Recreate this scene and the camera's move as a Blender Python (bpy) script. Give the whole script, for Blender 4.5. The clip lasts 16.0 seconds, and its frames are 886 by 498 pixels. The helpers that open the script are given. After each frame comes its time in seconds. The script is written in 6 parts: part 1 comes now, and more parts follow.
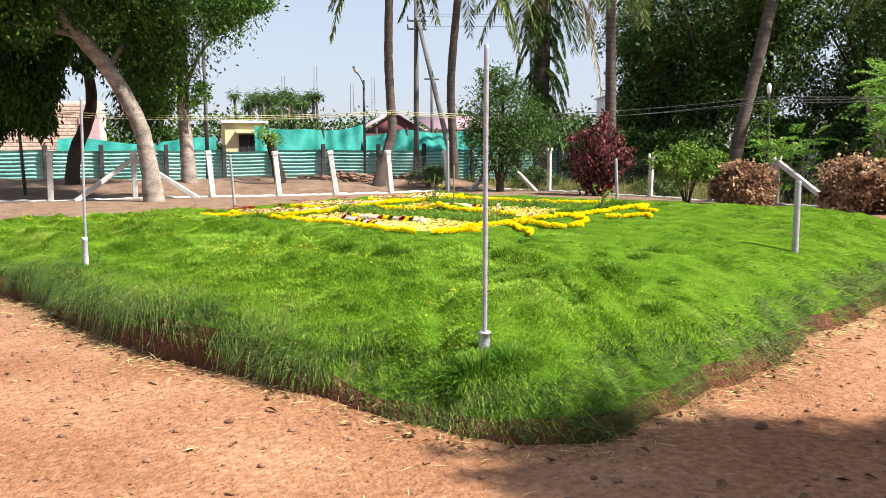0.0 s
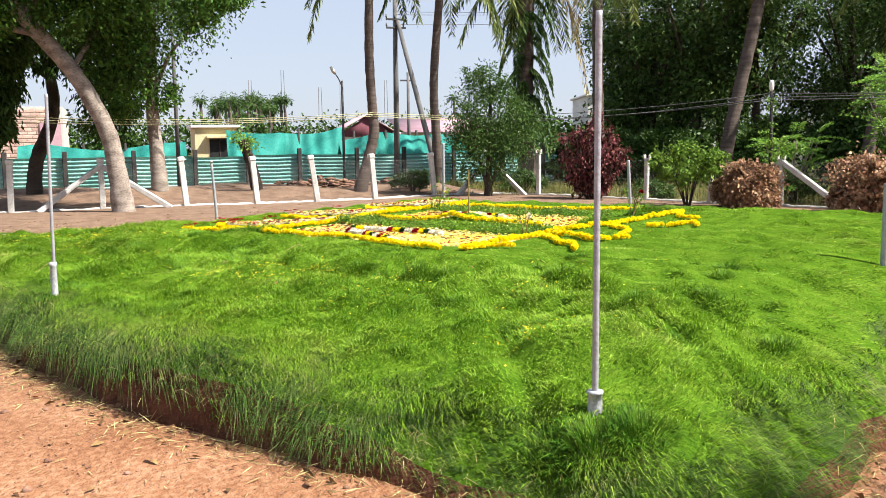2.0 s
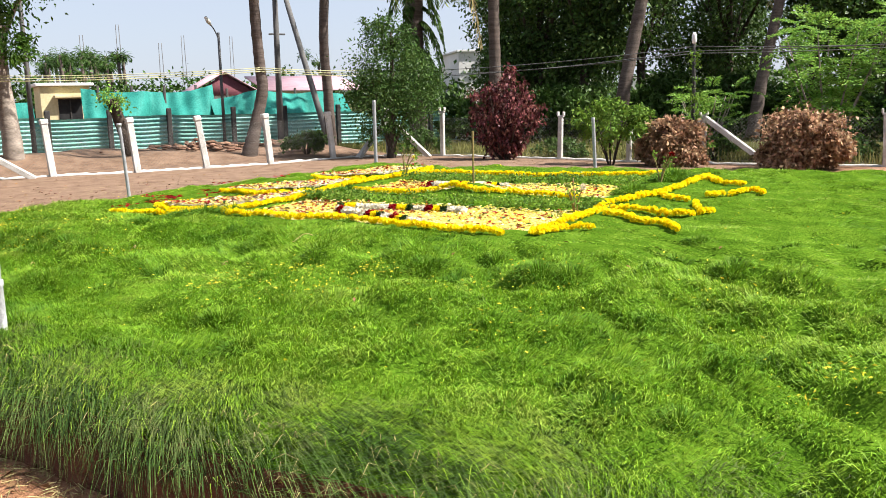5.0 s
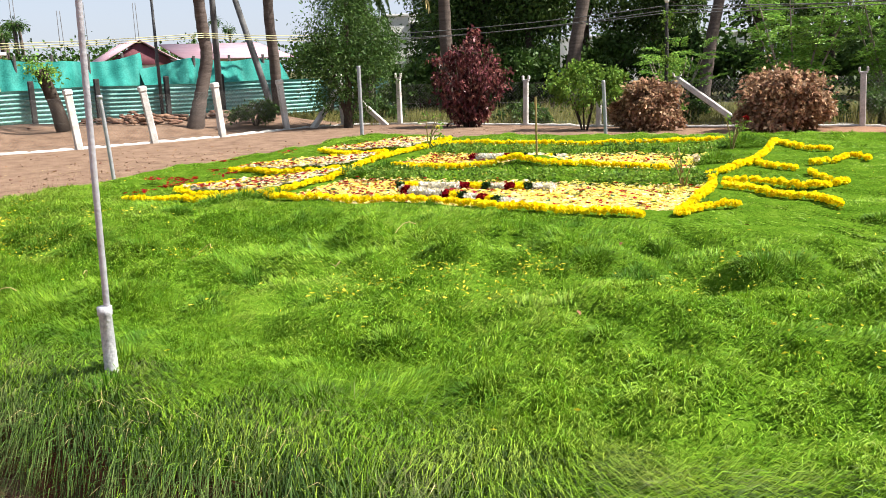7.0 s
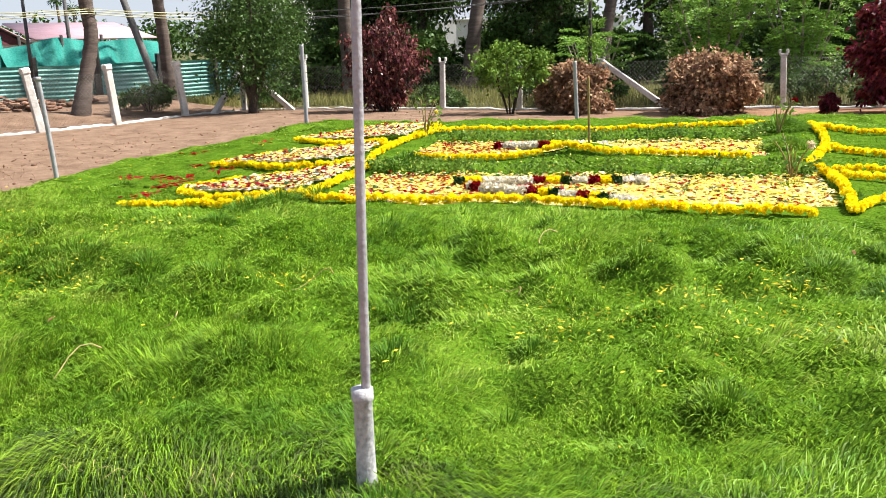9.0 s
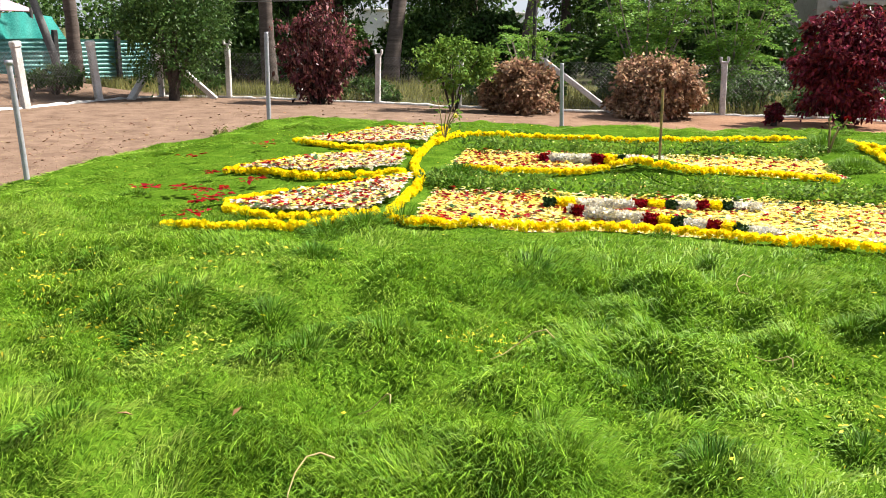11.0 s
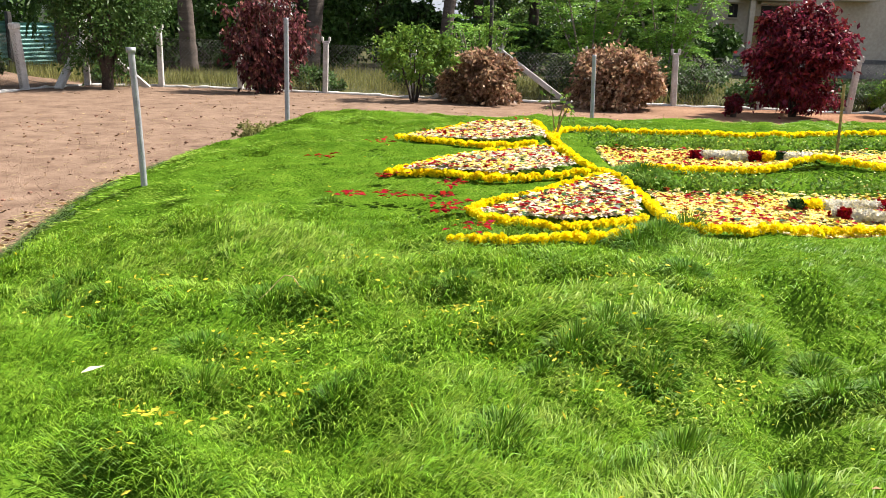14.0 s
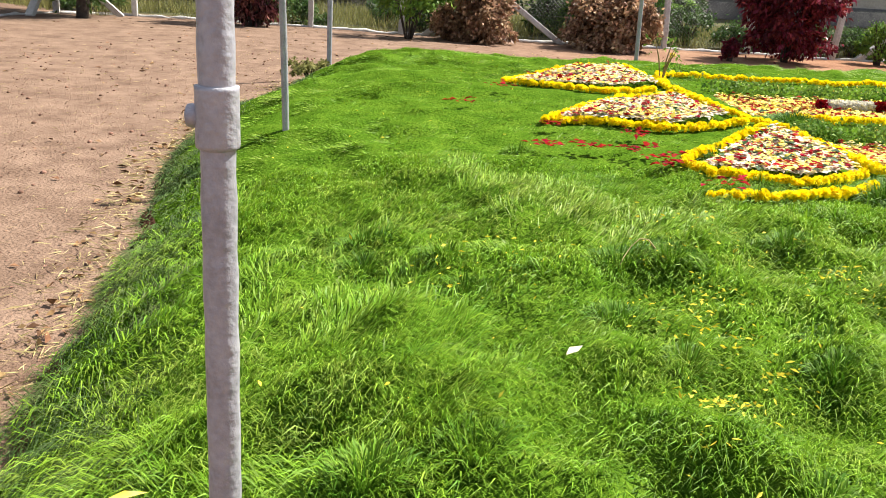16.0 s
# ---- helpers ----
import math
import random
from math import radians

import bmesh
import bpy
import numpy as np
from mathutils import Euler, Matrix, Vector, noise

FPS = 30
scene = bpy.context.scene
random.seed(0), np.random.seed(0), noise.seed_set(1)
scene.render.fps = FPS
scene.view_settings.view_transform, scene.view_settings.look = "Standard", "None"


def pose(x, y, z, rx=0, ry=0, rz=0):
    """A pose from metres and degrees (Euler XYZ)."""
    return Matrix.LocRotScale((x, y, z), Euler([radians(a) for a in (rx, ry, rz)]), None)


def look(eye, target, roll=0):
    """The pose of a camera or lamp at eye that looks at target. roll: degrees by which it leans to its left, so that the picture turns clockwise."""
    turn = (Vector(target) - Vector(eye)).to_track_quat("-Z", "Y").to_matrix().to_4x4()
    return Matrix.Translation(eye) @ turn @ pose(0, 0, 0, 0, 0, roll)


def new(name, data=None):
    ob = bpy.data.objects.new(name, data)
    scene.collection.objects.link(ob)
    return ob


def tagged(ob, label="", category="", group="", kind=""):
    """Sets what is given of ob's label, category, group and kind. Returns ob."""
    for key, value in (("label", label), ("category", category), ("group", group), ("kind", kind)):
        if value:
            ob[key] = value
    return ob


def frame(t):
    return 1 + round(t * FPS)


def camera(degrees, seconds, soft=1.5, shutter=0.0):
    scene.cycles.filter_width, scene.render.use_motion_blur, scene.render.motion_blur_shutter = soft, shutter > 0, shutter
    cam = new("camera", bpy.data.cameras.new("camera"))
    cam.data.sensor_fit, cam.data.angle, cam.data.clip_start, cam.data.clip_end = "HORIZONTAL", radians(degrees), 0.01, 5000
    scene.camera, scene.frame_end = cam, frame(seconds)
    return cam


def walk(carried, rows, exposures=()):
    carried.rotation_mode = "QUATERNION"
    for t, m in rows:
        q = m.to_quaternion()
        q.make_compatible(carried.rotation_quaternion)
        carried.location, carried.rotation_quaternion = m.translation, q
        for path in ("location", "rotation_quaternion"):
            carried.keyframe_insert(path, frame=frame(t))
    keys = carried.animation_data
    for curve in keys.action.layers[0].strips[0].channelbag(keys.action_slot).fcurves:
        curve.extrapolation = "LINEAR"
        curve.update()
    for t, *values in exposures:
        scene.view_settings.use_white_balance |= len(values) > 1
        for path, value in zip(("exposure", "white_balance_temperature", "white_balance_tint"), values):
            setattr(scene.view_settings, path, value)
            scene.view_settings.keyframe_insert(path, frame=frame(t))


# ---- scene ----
cam = camera(54.0, 16.0, soft=0.9)
METRES, EYE, TILT, LEAN, TURN = 12.9, 1.5, -2.73, 1.32, -18.5
ROWS = [
    (0.0, 0.0, 0.0, 0.0, 0.08, -4.24, -1.13),
    (0.5, -0.0137, 0.0283, 0.0016, -0.12, -4.17, -1.17),
    (1.0, -0.0226, 0.0484, 0.002, -0.9, -4.12, -0.81),
    (1.5, -0.0301, 0.0757, 0.0036, -1.1, -4.06, -0.32),
    (2.0, -0.0431, 0.0963, 0.003, -2.07, -4.01, -0.4),
    (2.5, -0.0621, 0.1197, 0.0054, -4.2, -4.44, 0.73),
    (3.0, -0.0737, 0.1443, 0.0077, -4.36, -5.41, 0.79),
    (5.5, -0.1738, 0.277, 0.0088, -13.36, -7.01, 0.68),
    (6.0, -0.1906, 0.3044, 0.0118, -13.77, -7.58, 1.09),
    (6.5, -0.217, 0.328, 0.0124, -16.4, -7.86, 1.38),
    (7.0, -0.2379, 0.3492, 0.0114, -18.04, -8.94, 1.66),
    (7.5, -0.2588, 0.3795, 0.0137, -18.45, -9.5, 2.52),
    (8.0, -0.2823, 0.4021, 0.0131, -21.67, -9.74, 2.54),
    (8.5, -0.3016, 0.435, 0.0126, -24.85, -9.96, 2.28),
    (11.0, -0.3743, 0.571, 0.0237, -35.09, -10.98, -0.37),
    (11.5, -0.3933, 0.5963, 0.023, -36.24, -10.97, -0.67),
    (12.0, -0.4086, 0.6204, 0.0253, -37.17, -11.3, -1.21),
    (12.5, -0.433, 0.6424, 0.0252, -42.73, -11.25, -1.09),
    (13.0, -0.4487, 0.6651, 0.0234, -44.13, -11.29, -0.98),
    (13.5, -0.464, 0.693, 0.0251, -43.53, -11.36, -0.64),
    (14.0, -0.4882, 0.7128, 0.025, -44.59, -11.66, -0.81),
    (14.5, -0.5083, 0.739, 0.0231, -44.55, -12.38, -1.11),
    (15.0, -0.5227, 0.7625, 0.0259, -44.54, -13.1, -1.12),
    (15.5, -0.5464, 0.7894, 0.0254, -45.73, -14.11, -1.4),
    (16.0, -0.5581, 0.8152, 0.0244, -49.7, -15.6, -2.25),
]
walk(cam, [(t, pose(0, 0, EYE, TILT, LEAN, TURN) @ pose(METRES * x, METRES * y, METRES * z, 90 + pitch, roll, yaw)) for t, x, y, z, yaw, pitch, roll in ROWS])

# ---- light ----
SUN_EL, SUN_AZ = radians(50), math.atan2(0.80, -0.60)   # azimuth from +y towards +x
sun_way = Vector((math.sin(SUN_AZ) * math.cos(SUN_EL), math.cos(SUN_AZ) * math.cos(SUN_EL), math.sin(SUN_EL)))
sun_data = bpy.data.lights.new("sun", "SUN")
sun_data.energy, sun_data.angle, sun_data.color = 4.9, radians(1.2), (1.0, 0.95, 0.87)
sun_ob = new("sun", sun_data)
sun_ob.matrix_world = look(sun_way * 60, (0, 0, 0))
world = bpy.data.worlds.new("sky")
scene.world = world
world.use_nodes = True
sky_tex = world.node_tree.nodes.new("ShaderNodeTexSky")
sky_tex.sky_type, sky_tex.sun_disc = "NISHITA", False
sky_tex.sun_elevation, sky_tex.sun_rotation = SUN_EL, SUN_AZ
sky_tex.air_density, sky_tex.dust_density, sky_tex.ozone_density = 1.0, 1.0, 2.0
back = world.node_tree.nodes["Background"]
back.inputs["Strength"].default_value = 0.083
haze = world.node_tree.nodes.new("ShaderNodeMixRGB")   # pale dry haze over the clear sky
haze.inputs[0].default_value, haze.inputs[2].default_value = 0.8, (2.85, 3.1, 3.75, 1)
world.node_tree.links.new(sky_tex.outputs["Color"], haze.inputs[1])
world.node_tree.links.new(haze.outputs[0], back.inputs["Color"])
scene.view_settings.exposure = 1.43


# ---- materials ----
def surface(name, low, high, scale=3.0, fine=40.0, rough=0.8, bump=0.0, bump_scale=60.0, island=0.0, each=0.0,
            glow_through=0.0, metal=0.0, mid=None, stretch=None, spec=0.14):
    """Two scales of noise between two or three colours, with relief, and lightness varied by island or by object."""
    m = bpy.data.materials.new(name)
    m.use_nodes = True
    nt = m.node_tree
    nd, ln = nt.nodes, nt.links
    bsdf, out = nd["Principled BSDF"], nd["Material Output"]
    geo = nd.new("ShaderNodeNewGeometry")
    place = geo.outputs["Position"]
    if stretch:
        mp = nd.new("ShaderNodeMapping")
        mp.inputs["Scale"].default_value = stretch
        ln.new(place, mp.inputs["Vector"])
        place = mp.outputs["Vector"]
    n1, n2 = nd.new("ShaderNodeTexNoise"), nd.new("ShaderNodeTexNoise")
    for n, s, d in ((n1, scale, 4), (n2, fine, 3)):
        n.inputs["Scale"].default_value, n.inputs["Detail"].default_value = s, d
        ln.new(place, n.inputs["Vector"])
    add = nd.new("ShaderNodeMath")
    add.operation = "MULTIPLY_ADD"
    add.inputs[1].default_value = 0.45
    ln.new(n2.outputs[0], add.inputs[0])
    half = nd.new("ShaderNodeMath")
    half.operation = "MULTIPLY"
    half.inputs[1].default_value = 0.55
    ln.new(n1.outputs[0], half.inputs[0])
    ln.new(half.outputs[0], add.inputs[2])
    ramp = nd.new("ShaderNodeValToRGB")
    ramp.color_ramp.elements[0].position, ramp.color_ramp.elements[1].position = 0.34, 0.66
    ramp.color_ramp.elements[0].color, ramp.color_ramp.elements[1].color = (*low, 1), (*high, 1)
    if mid:
        ramp.color_ramp.elements.new(0.5).color = (*mid, 1)
    ln.new(add.outputs[0], ramp.inputs[0])
    colour = ramp.outputs[0]
    if island or each:
        if island:
            chance = geo.outputs["Random Per Island"]
        else:
            chance = nd.new("ShaderNodeObjectInfo").outputs["Random"]
        span = nd.new("ShaderNodeMapRange")
        amount = island or each
        span.inputs["To Min"].default_value, span.inputs["To Max"].default_value = 1 - amount, 1 + amount
        ln.new(chance, span.inputs["Value"])
        hsv = nd.new("ShaderNodeHueSaturation")
        ln.new(span.outputs[0], hsv.inputs["Value"])
        hue = nd.new("ShaderNodeMapRange")
        hue.inputs["To Min"].default_value, hue.inputs["To Max"].default_value = 0.5 - amount * 0.035, 0.5 + amount * 0.035
        wrap = nd.new("ShaderNodeMath")
        wrap.operation = "FRACT"
        mult = nd.new("ShaderNodeMath")
        mult.operation, mult.inputs[1].default_value = "MULTIPLY", 7.31
        ln.new(chance, mult.inputs[0])
        ln.new(mult.outputs[0], wrap.inputs[0])
        ln.new(wrap.outputs[0], hue.inputs["Value"])
        ln.new(hue.outputs[0], hsv.inputs["Hue"])
        ln.new(colour, hsv.inputs["Color"])
        colour = hsv.outputs[0]
    ln.new(colour, bsdf.inputs["Base Color"])
    bsdf.inputs["Roughness"].default_value, bsdf.inputs["Metallic"].default_value = rough, metal
    bsdf.inputs["Specular IOR Level"].default_value = spec
    if bump:
        bn, bp = nd.new("ShaderNodeTexNoise"), nd.new("ShaderNodeBump")
        bn.inputs["Scale"].default_value, bn.inputs["Detail"].default_value = bump_scale, 5
        ln.new(place, bn.inputs["Vector"])
        bp.inputs["Strength"].default_value, bp.inputs["Distance"].default_value = bump, 0.02
        ln.new(bn.outputs[0], bp.inputs["Height"])
        ln.new(bp.outputs[0], bsdf.inputs["Normal"])
    if glow_through:
        tr, mix = nd.new("ShaderNodeBsdfTranslucent"), nd.new("ShaderNodeMixShader")
        ln.new(colour, tr.inputs["Color"])
        mix.inputs[0].default_value = glow_through
        ln.new(bsdf.outputs[0], mix.inputs[1])
        ln.new(tr.outputs[0], mix.inputs[2])
        ln.new(mix.outputs[0], out.inputs["Surface"])
    return m


M_DIRT = surface("red_dirt", (0.150, 0.060, 0.027), (0.38, 0.215, 0.128), 0.7, 22, 0.95, 1.0, 45, mid=(0.255, 0.122, 0.063))
M_SOIL = surface("turf_soil", (0.034, 0.080, 0.006), (0.10, 0.170, 0.016), 6, 50, 1.0, 0.9, 50, mid=(0.060, 0.122, 0.009), spec=0.0)
# reddish cut soil, darkened to hold the shade under the overhanging grass
M_CUT = surface("shaded_cut_soil", (0.045, 0.017, 0.009), (0.14, 0.057, 0.030), 7, 40, 0.95, 1.0, 40)
M_GRASS = surface("grass", (0.074, 0.173, 0.012), (0.235, 0.32, 0.048), 0.9, 9, 0.5, island=0.38, glow_through=0.25, mid=(0.168, 0.30, 0.018), spec=0.14)
# bank grass: its own olive tone, darkened further for the bank's shade
M_BANKGRASS = surface("shaded_old_grass", (0.020, 0.048, 0.007), (0.115, 0.14, 0.042), 2.5, 12, 0.65, island=0.5, glow_through=0.05, mid=(0.047, 0.088, 0.013), spec=0.2)
M_TUFT = surface("tuft_grass", (0.045, 0.125, 0.008), (0.14, 0.25, 0.018), 2, 9, 0.55, island=0.4, glow_through=0.2, spec=0.1)
M_STRAW = surface("straw", (0.30, 0.24, 0.10), (0.55, 0.45, 0.22), 3, 20, 0.8, island=0.35, glow_through=0.2)
M_DRYGRASS = surface("dry_grass", (0.11, 0.125, 0.035), (0.28, 0.26, 0.09), 1, 8, 0.8, island=0.35, glow_through=0.3)
M_PIPE = surface("aluminium_paint", (0.24, 0.235, 0.255), (0.38, 0.375, 0.40), 14, 90, 0.45, 0.25, 55, metal=0.25, mid=(0.32, 0.315, 0.34))
M_CUP = surface("cement_cup", (0.24, 0.24, 0.25), (0.48, 0.48, 0.50), 20, 80, 0.75, 0.25, 60)
M_BAMBOO = surface("bamboo", (0.13, 0.10, 0.04), (0.28, 0.22, 0.09), 10, 60, 0.6, 0.2, 60)
M_WHITE = surface("whitewash", (0.36, 0.34, 0.31), (0.66, 0.64, 0.61), 3.5, 30, 0.85, 0.4, 45)
M_WIRE = surface("fence_wire", (0.09, 0.085, 0.08), (0.20, 0.19, 0.18), 5, 40, 0.5, metal=0.6)
M_YELLOW = surface("marigold", (0.82, 0.62, 0.003), (0.94, 0.82, 0.02), 6, 40, 0.7, each=0.12, glow_through=0.4, mid=(0.90, 0.73, 0.006))
M_YPETAL = surface("yellow_petal", (0.83, 0.67, 0.06), (0.90, 0.81, 0.28), 5, 30, 0.7, island=0.2, glow_through=0.3)
M_LOOSE = surface("loose_marigold_petal", (0.72, 0.52, 0.01), (0.88, 0.76, 0.10), 5, 30, 0.7, island=0.25, glow_through=0.3)
M_CREAM = surface("cream_petal", (0.80, 0.65, 0.34), (0.88, 0.79, 0.54), 5, 30, 0.7, island=0.18, glow_through=0.25)
M_RED = surface("rose_petal", (0.12, 0.003, 0.006), (0.33, 0.009, 0.012), 6, 40, 0.85, island=0.35, glow_through=0.2, spec=0.03)
M_PALE = surface("pale_petal", (0.70, 0.59, 0.42), (0.84, 0.77, 0.62), 6, 40, 0.7, island=0.15, glow_through=0.25)
M_TUBEROSE = surface("tuberose", (0.68, 0.63, 0.50), (0.82, 0.80, 0.72), 8, 50, 0.7, island=0.12, glow_through=0.2)
M_DARKLEAF = surface("dark_leaf", (0.015, 0.04, 0.012), (0.04, 0.09, 0.02), 4, 30, 0.5, island=0.3)
M_LEAF = surface("tree_leaf", (0.018, 0.052, 0.009), (0.085, 0.17, 0.022), 1.2, 8, 0.45, island=0.45, glow_through=0.22)
M_LEAF_DARK = surface("dark_tree_leaf", (0.018, 0.045, 0.010), (0.075, 0.14, 0.026), 0.8, 8, 0.5, island=0.4, glow_through=0.18)
M_LEAF_GROVE = surface("grove_leaf", (0.018, 0.042, 0.011), (0.10, 0.17, 0.036), 0.8, 8, 0.45, island=0.55, glow_through=0.2)
M_LEAF_FEATHER = surface("feather_leaf", (0.09, 0.21, 0.03), (0.26, 0.43, 0.075), 1.5, 8, 0.45, island=0.45, glow_through=0.35)
M_LEAF_SHRUB = surface("shrub_leaf", (0.06, 0.14, 0.018), (0.18, 0.28, 0.040), 2, 10, 0.65, island=0.35, glow_through=0.3)
M_LEAF_CORNER = surface("corner_leaf", (0.03, 0.07, 0.018), (0.09, 0.16, 0.035), 2, 10, 0.45, island=0.4, glow_through=0.28)
M_LEAF_RED = surface("red_leaf", (0.05, 0.010, 0.014), (0.30, 0.05, 0.06), 5, 18, 0.35, island=0.6, glow_through=0.35, mid=(0.13, 0.017, 0.026), spec=0.12)
M_LEAF_WINE = surface("wine_leaf", (0.036, 0.013, 0.013), (0.40, 0.18, 0.155), 5, 18, 0.32, island=0.7, glow_through=0.3, mid=(0.11, 0.030, 0.030), spec=0.15)
M_LEAF_BROWN = surface("brown_leaf", (0.10, 0.055, 0.032), (0.56, 0.39, 0.24), 4, 16, 0.5, island=0.5, glow_through=0.3, mid=(0.32, 0.19, 0.11))
M_PALMLEAF = surface("palm_leaf", (0.05, 0.09, 0.02), (0.17, 0.20, 0.05), 1, 8, 0.45, island=0.35, glow_through=0.25)
M_PALMDRY = surface("dry_palm_leaf", (0.28, 0.21, 0.09), (0.52, 0.43, 0.2), 1, 8, 0.7, island=0.35, glow_through=0.2)
M_BARK = surface("grey_bark", (0.11, 0.085, 0.068), (0.40, 0.34, 0.29), 3, 22, 0.9, 0.8, 30, stretch=(1, 1, 2.2))
M_BARK_DARK = surface("dark_bark", (0.03, 0.022, 0.018), (0.09, 0.07, 0.055), 3, 22, 0.9, 0.8, 30)
M_PALMBARK = surface("palm_bark", (0.05, 0.038, 0.032), (0.14, 0.11, 0.095), 2, 20, 0.9, 0.7, 22, stretch=(0.6, 0.6, 5))
M_SHEET = surface("corrugated_sheet", (0.10, 0.27, 0.24), (0.36, 0.59, 0.54), 1.2, 14, 0.5, each=0.2, mid=(0.20, 0.42, 0.38))
M_NET = surface("shade_net", (0.010, 0.15, 0.125), (0.05, 0.34, 0.29), 1.3, 20, 0.65, 0.3, 20, glow_through=0.25)
M_WOODDARK = surface("weathered_post", (0.02, 0.02, 0.022), (0.07, 0.065, 0.06), 4, 30, 0.85, 0.4, 30)
M_CONCRETE = surface("pole_concrete", (0.07, 0.07, 0.075), (0.15, 0.145, 0.14), 2, 20, 0.85, 0.3, 30)
M_STEEL = surface("pole_steel", (0.05, 0.05, 0.055), (0.12, 0.12, 0.12), 4, 30, 0.5, metal=0.4)
M_PLASTER = surface("yellow_plaster", (0.42, 0.36, 0.20), (0.60, 0.52, 0.32), 1, 12, 0.9, 0.2, 20)
M_BEIGE = surface("beige_plaster", (0.30, 0.265, 0.22), (0.44, 0.395, 0.33), 0.6, 9, 0.9, 0.2, 14)
M_PINKROOF = surface("pink_roof_sheet", (0.34, 0.20, 0.24), (0.46, 0.31, 0.34), 1, 12, 0.6)
M_MAROON = surface("maroon_gable", (0.10, 0.03, 0.045), (0.18, 0.07, 0.08), 2, 12, 0.8)
M_BRICK = surface("brick", (0.38, 0.25, 0.20), (0.58, 0.44, 0.37), 2, 14, 0.9, 0.3, 30, each=0.2)
M_MORTAR = surface("mortar", (0.44, 0.37, 0.32), (0.56, 0.49, 0.44), 2, 14, 0.9)
M_WALLWHITE = surface("pale_wall", (0.55, 0.54, 0.52), (0.72, 0.71, 0.70), 0.5, 9, 0.85)
M_DARKGAP = surface("dark_opening", (0.012, 0.012, 0.014), (0.03, 0.03, 0.03), 2, 12, 0.6)
M_ROPE = surface("rope", (0.34, 0.32, 0.16), (0.5, 0.48, 0.28), 5, 40, 0.8)
M_CABLE = surface("cable", (0.06, 0.06, 0.06), (0.16, 0.16, 0.16), 5, 40, 0.6)
M_STONE = surface("rubble", (0.12, 0.06, 0.04), (0.27, 0.16, 0.11), 6, 40, 0.9, 0.6, 40, island=0.3)
M_HERBFLOWER = surface("herb_flower", (0.55, 0.48, 0.10), (0.75, 0.68, 0.25), 8, 40, 0.7, island=0.3)
M_DRYLEAF = surface("dry_leaf", (0.10, 0.045, 0.02), (0.28, 0.17, 0.08), 8, 40, 0.8, island=0.5)
M_FLOODBOX = surface("lamp_housing", (0.5, 0.49, 0.44), (0.62, 0.6, 0.55), 4, 30, 0.5)
M_GLASS = surface("lamp_glass", (0.62, 0.62, 0.62), (0.75, 0.75, 0.75), 4, 30, 0.2)


def field_colour(m, low, high, way, start, end):
    """Mix a second soil in past a line across the plan."""
    nt = m.node_tree
    nd, ln = nt.nodes, nt.links
    bsdf = nd["Principled BSDF"]
    old = bsdf.inputs["Base Color"].links[0].from_socket
    geo, dot, rng_node = nd.new("ShaderNodeNewGeometry"), nd.new("ShaderNodeVectorMath"), nd.new("ShaderNodeMapRange")
    dot.operation = "DOT_PRODUCT"
    dot.inputs[1].default_value = way
    ln.new(geo.outputs["Position"], dot.inputs[0])
    rng_node.inputs["From Min"].default_value, rng_node.inputs["From Max"].default_value = start, end
    ln.new(dot.outputs["Value"], rng_node.inputs["Value"])
    noise_node, ramp, mix = nd.new("ShaderNodeTexNoise"), nd.new("ShaderNodeValToRGB"), nd.new("ShaderNodeMixRGB")
    noise_node.inputs["Scale"].default_value, noise_node.inputs["Detail"].default_value = 2.5, 9
    noise_node.inputs["Roughness"].default_value = 0.72
    ln.new(geo.outputs["Position"], noise_node.inputs["Vector"])
    ramp.color_ramp.elements[0].color, ramp.color_ramp.elements[1].color = (*low, 1), (*high, 1)
    ramp.color_ramp.elements[0].position, ramp.color_ramp.elements[1].position = 0.35, 0.65
    ln.new(noise_node.outputs[0], ramp.inputs[0])
    ln.new(rng_node.outputs[0], mix.inputs[0])
    ln.new(old, mix.inputs[1])
    ln.new(ramp.outputs[0], mix.inputs[2])
    ln.new(mix.outputs[0], bsdf.inputs["Base Color"])


field_colour(M_DIRT, (0.120, 0.074, 0.049), (0.245, 0.163, 0.114), (-0.25, 0.97, 0.0), 6.0, 15.0)
field_colour(M_DIRT, (0.035, 0.045, 0.014), (0.11, 0.10, 0.04), (0.915, 0.402, 0.0), 21.7, 22.6)


# ---- mesh helpers ----
rng = np.random.default_rng(7)


def mesh_of(name, v, quads=None, tris=None, smooth=False):
    v = np.asarray(v, np.float32)
    me = bpy.data.meshes.new(name)
    me.vertices.add(len(v))
    me.vertices.foreach_set("co", v.ravel())
    q = np.zeros((0, 4), np.int32) if quads is None else np.asarray(quads, np.int32).reshape(-1, 4)
    t = np.zeros((0, 3), np.int32) if tris is None else np.asarray(tris, np.int32).reshape(-1, 3)
    me.loops.add(q.size + t.size)
    me.loops.foreach_set("vertex_index", np.concatenate([q.ravel(), t.ravel()]))
    me.polygons.add(len(q) + len(t))
    me.polygons.foreach_set("loop_start", np.concatenate([np.arange(len(q)) * 4, q.size + np.arange(len(t)) * 3]).astype(np.int32))
    if smooth:
        me.polygons.foreach_set("use_smooth", np.ones(len(q) + len(t), bool))
    me.update(calc_edges=True)
    return me


def part(name, me, material, parent=None, label=""):
    """One mesh object under a thing or a part."""
    if not me.materials:
        me.materials.append(material)
    ob = new(name, me)
    ob.parent = parent
    return tagged(ob, label)


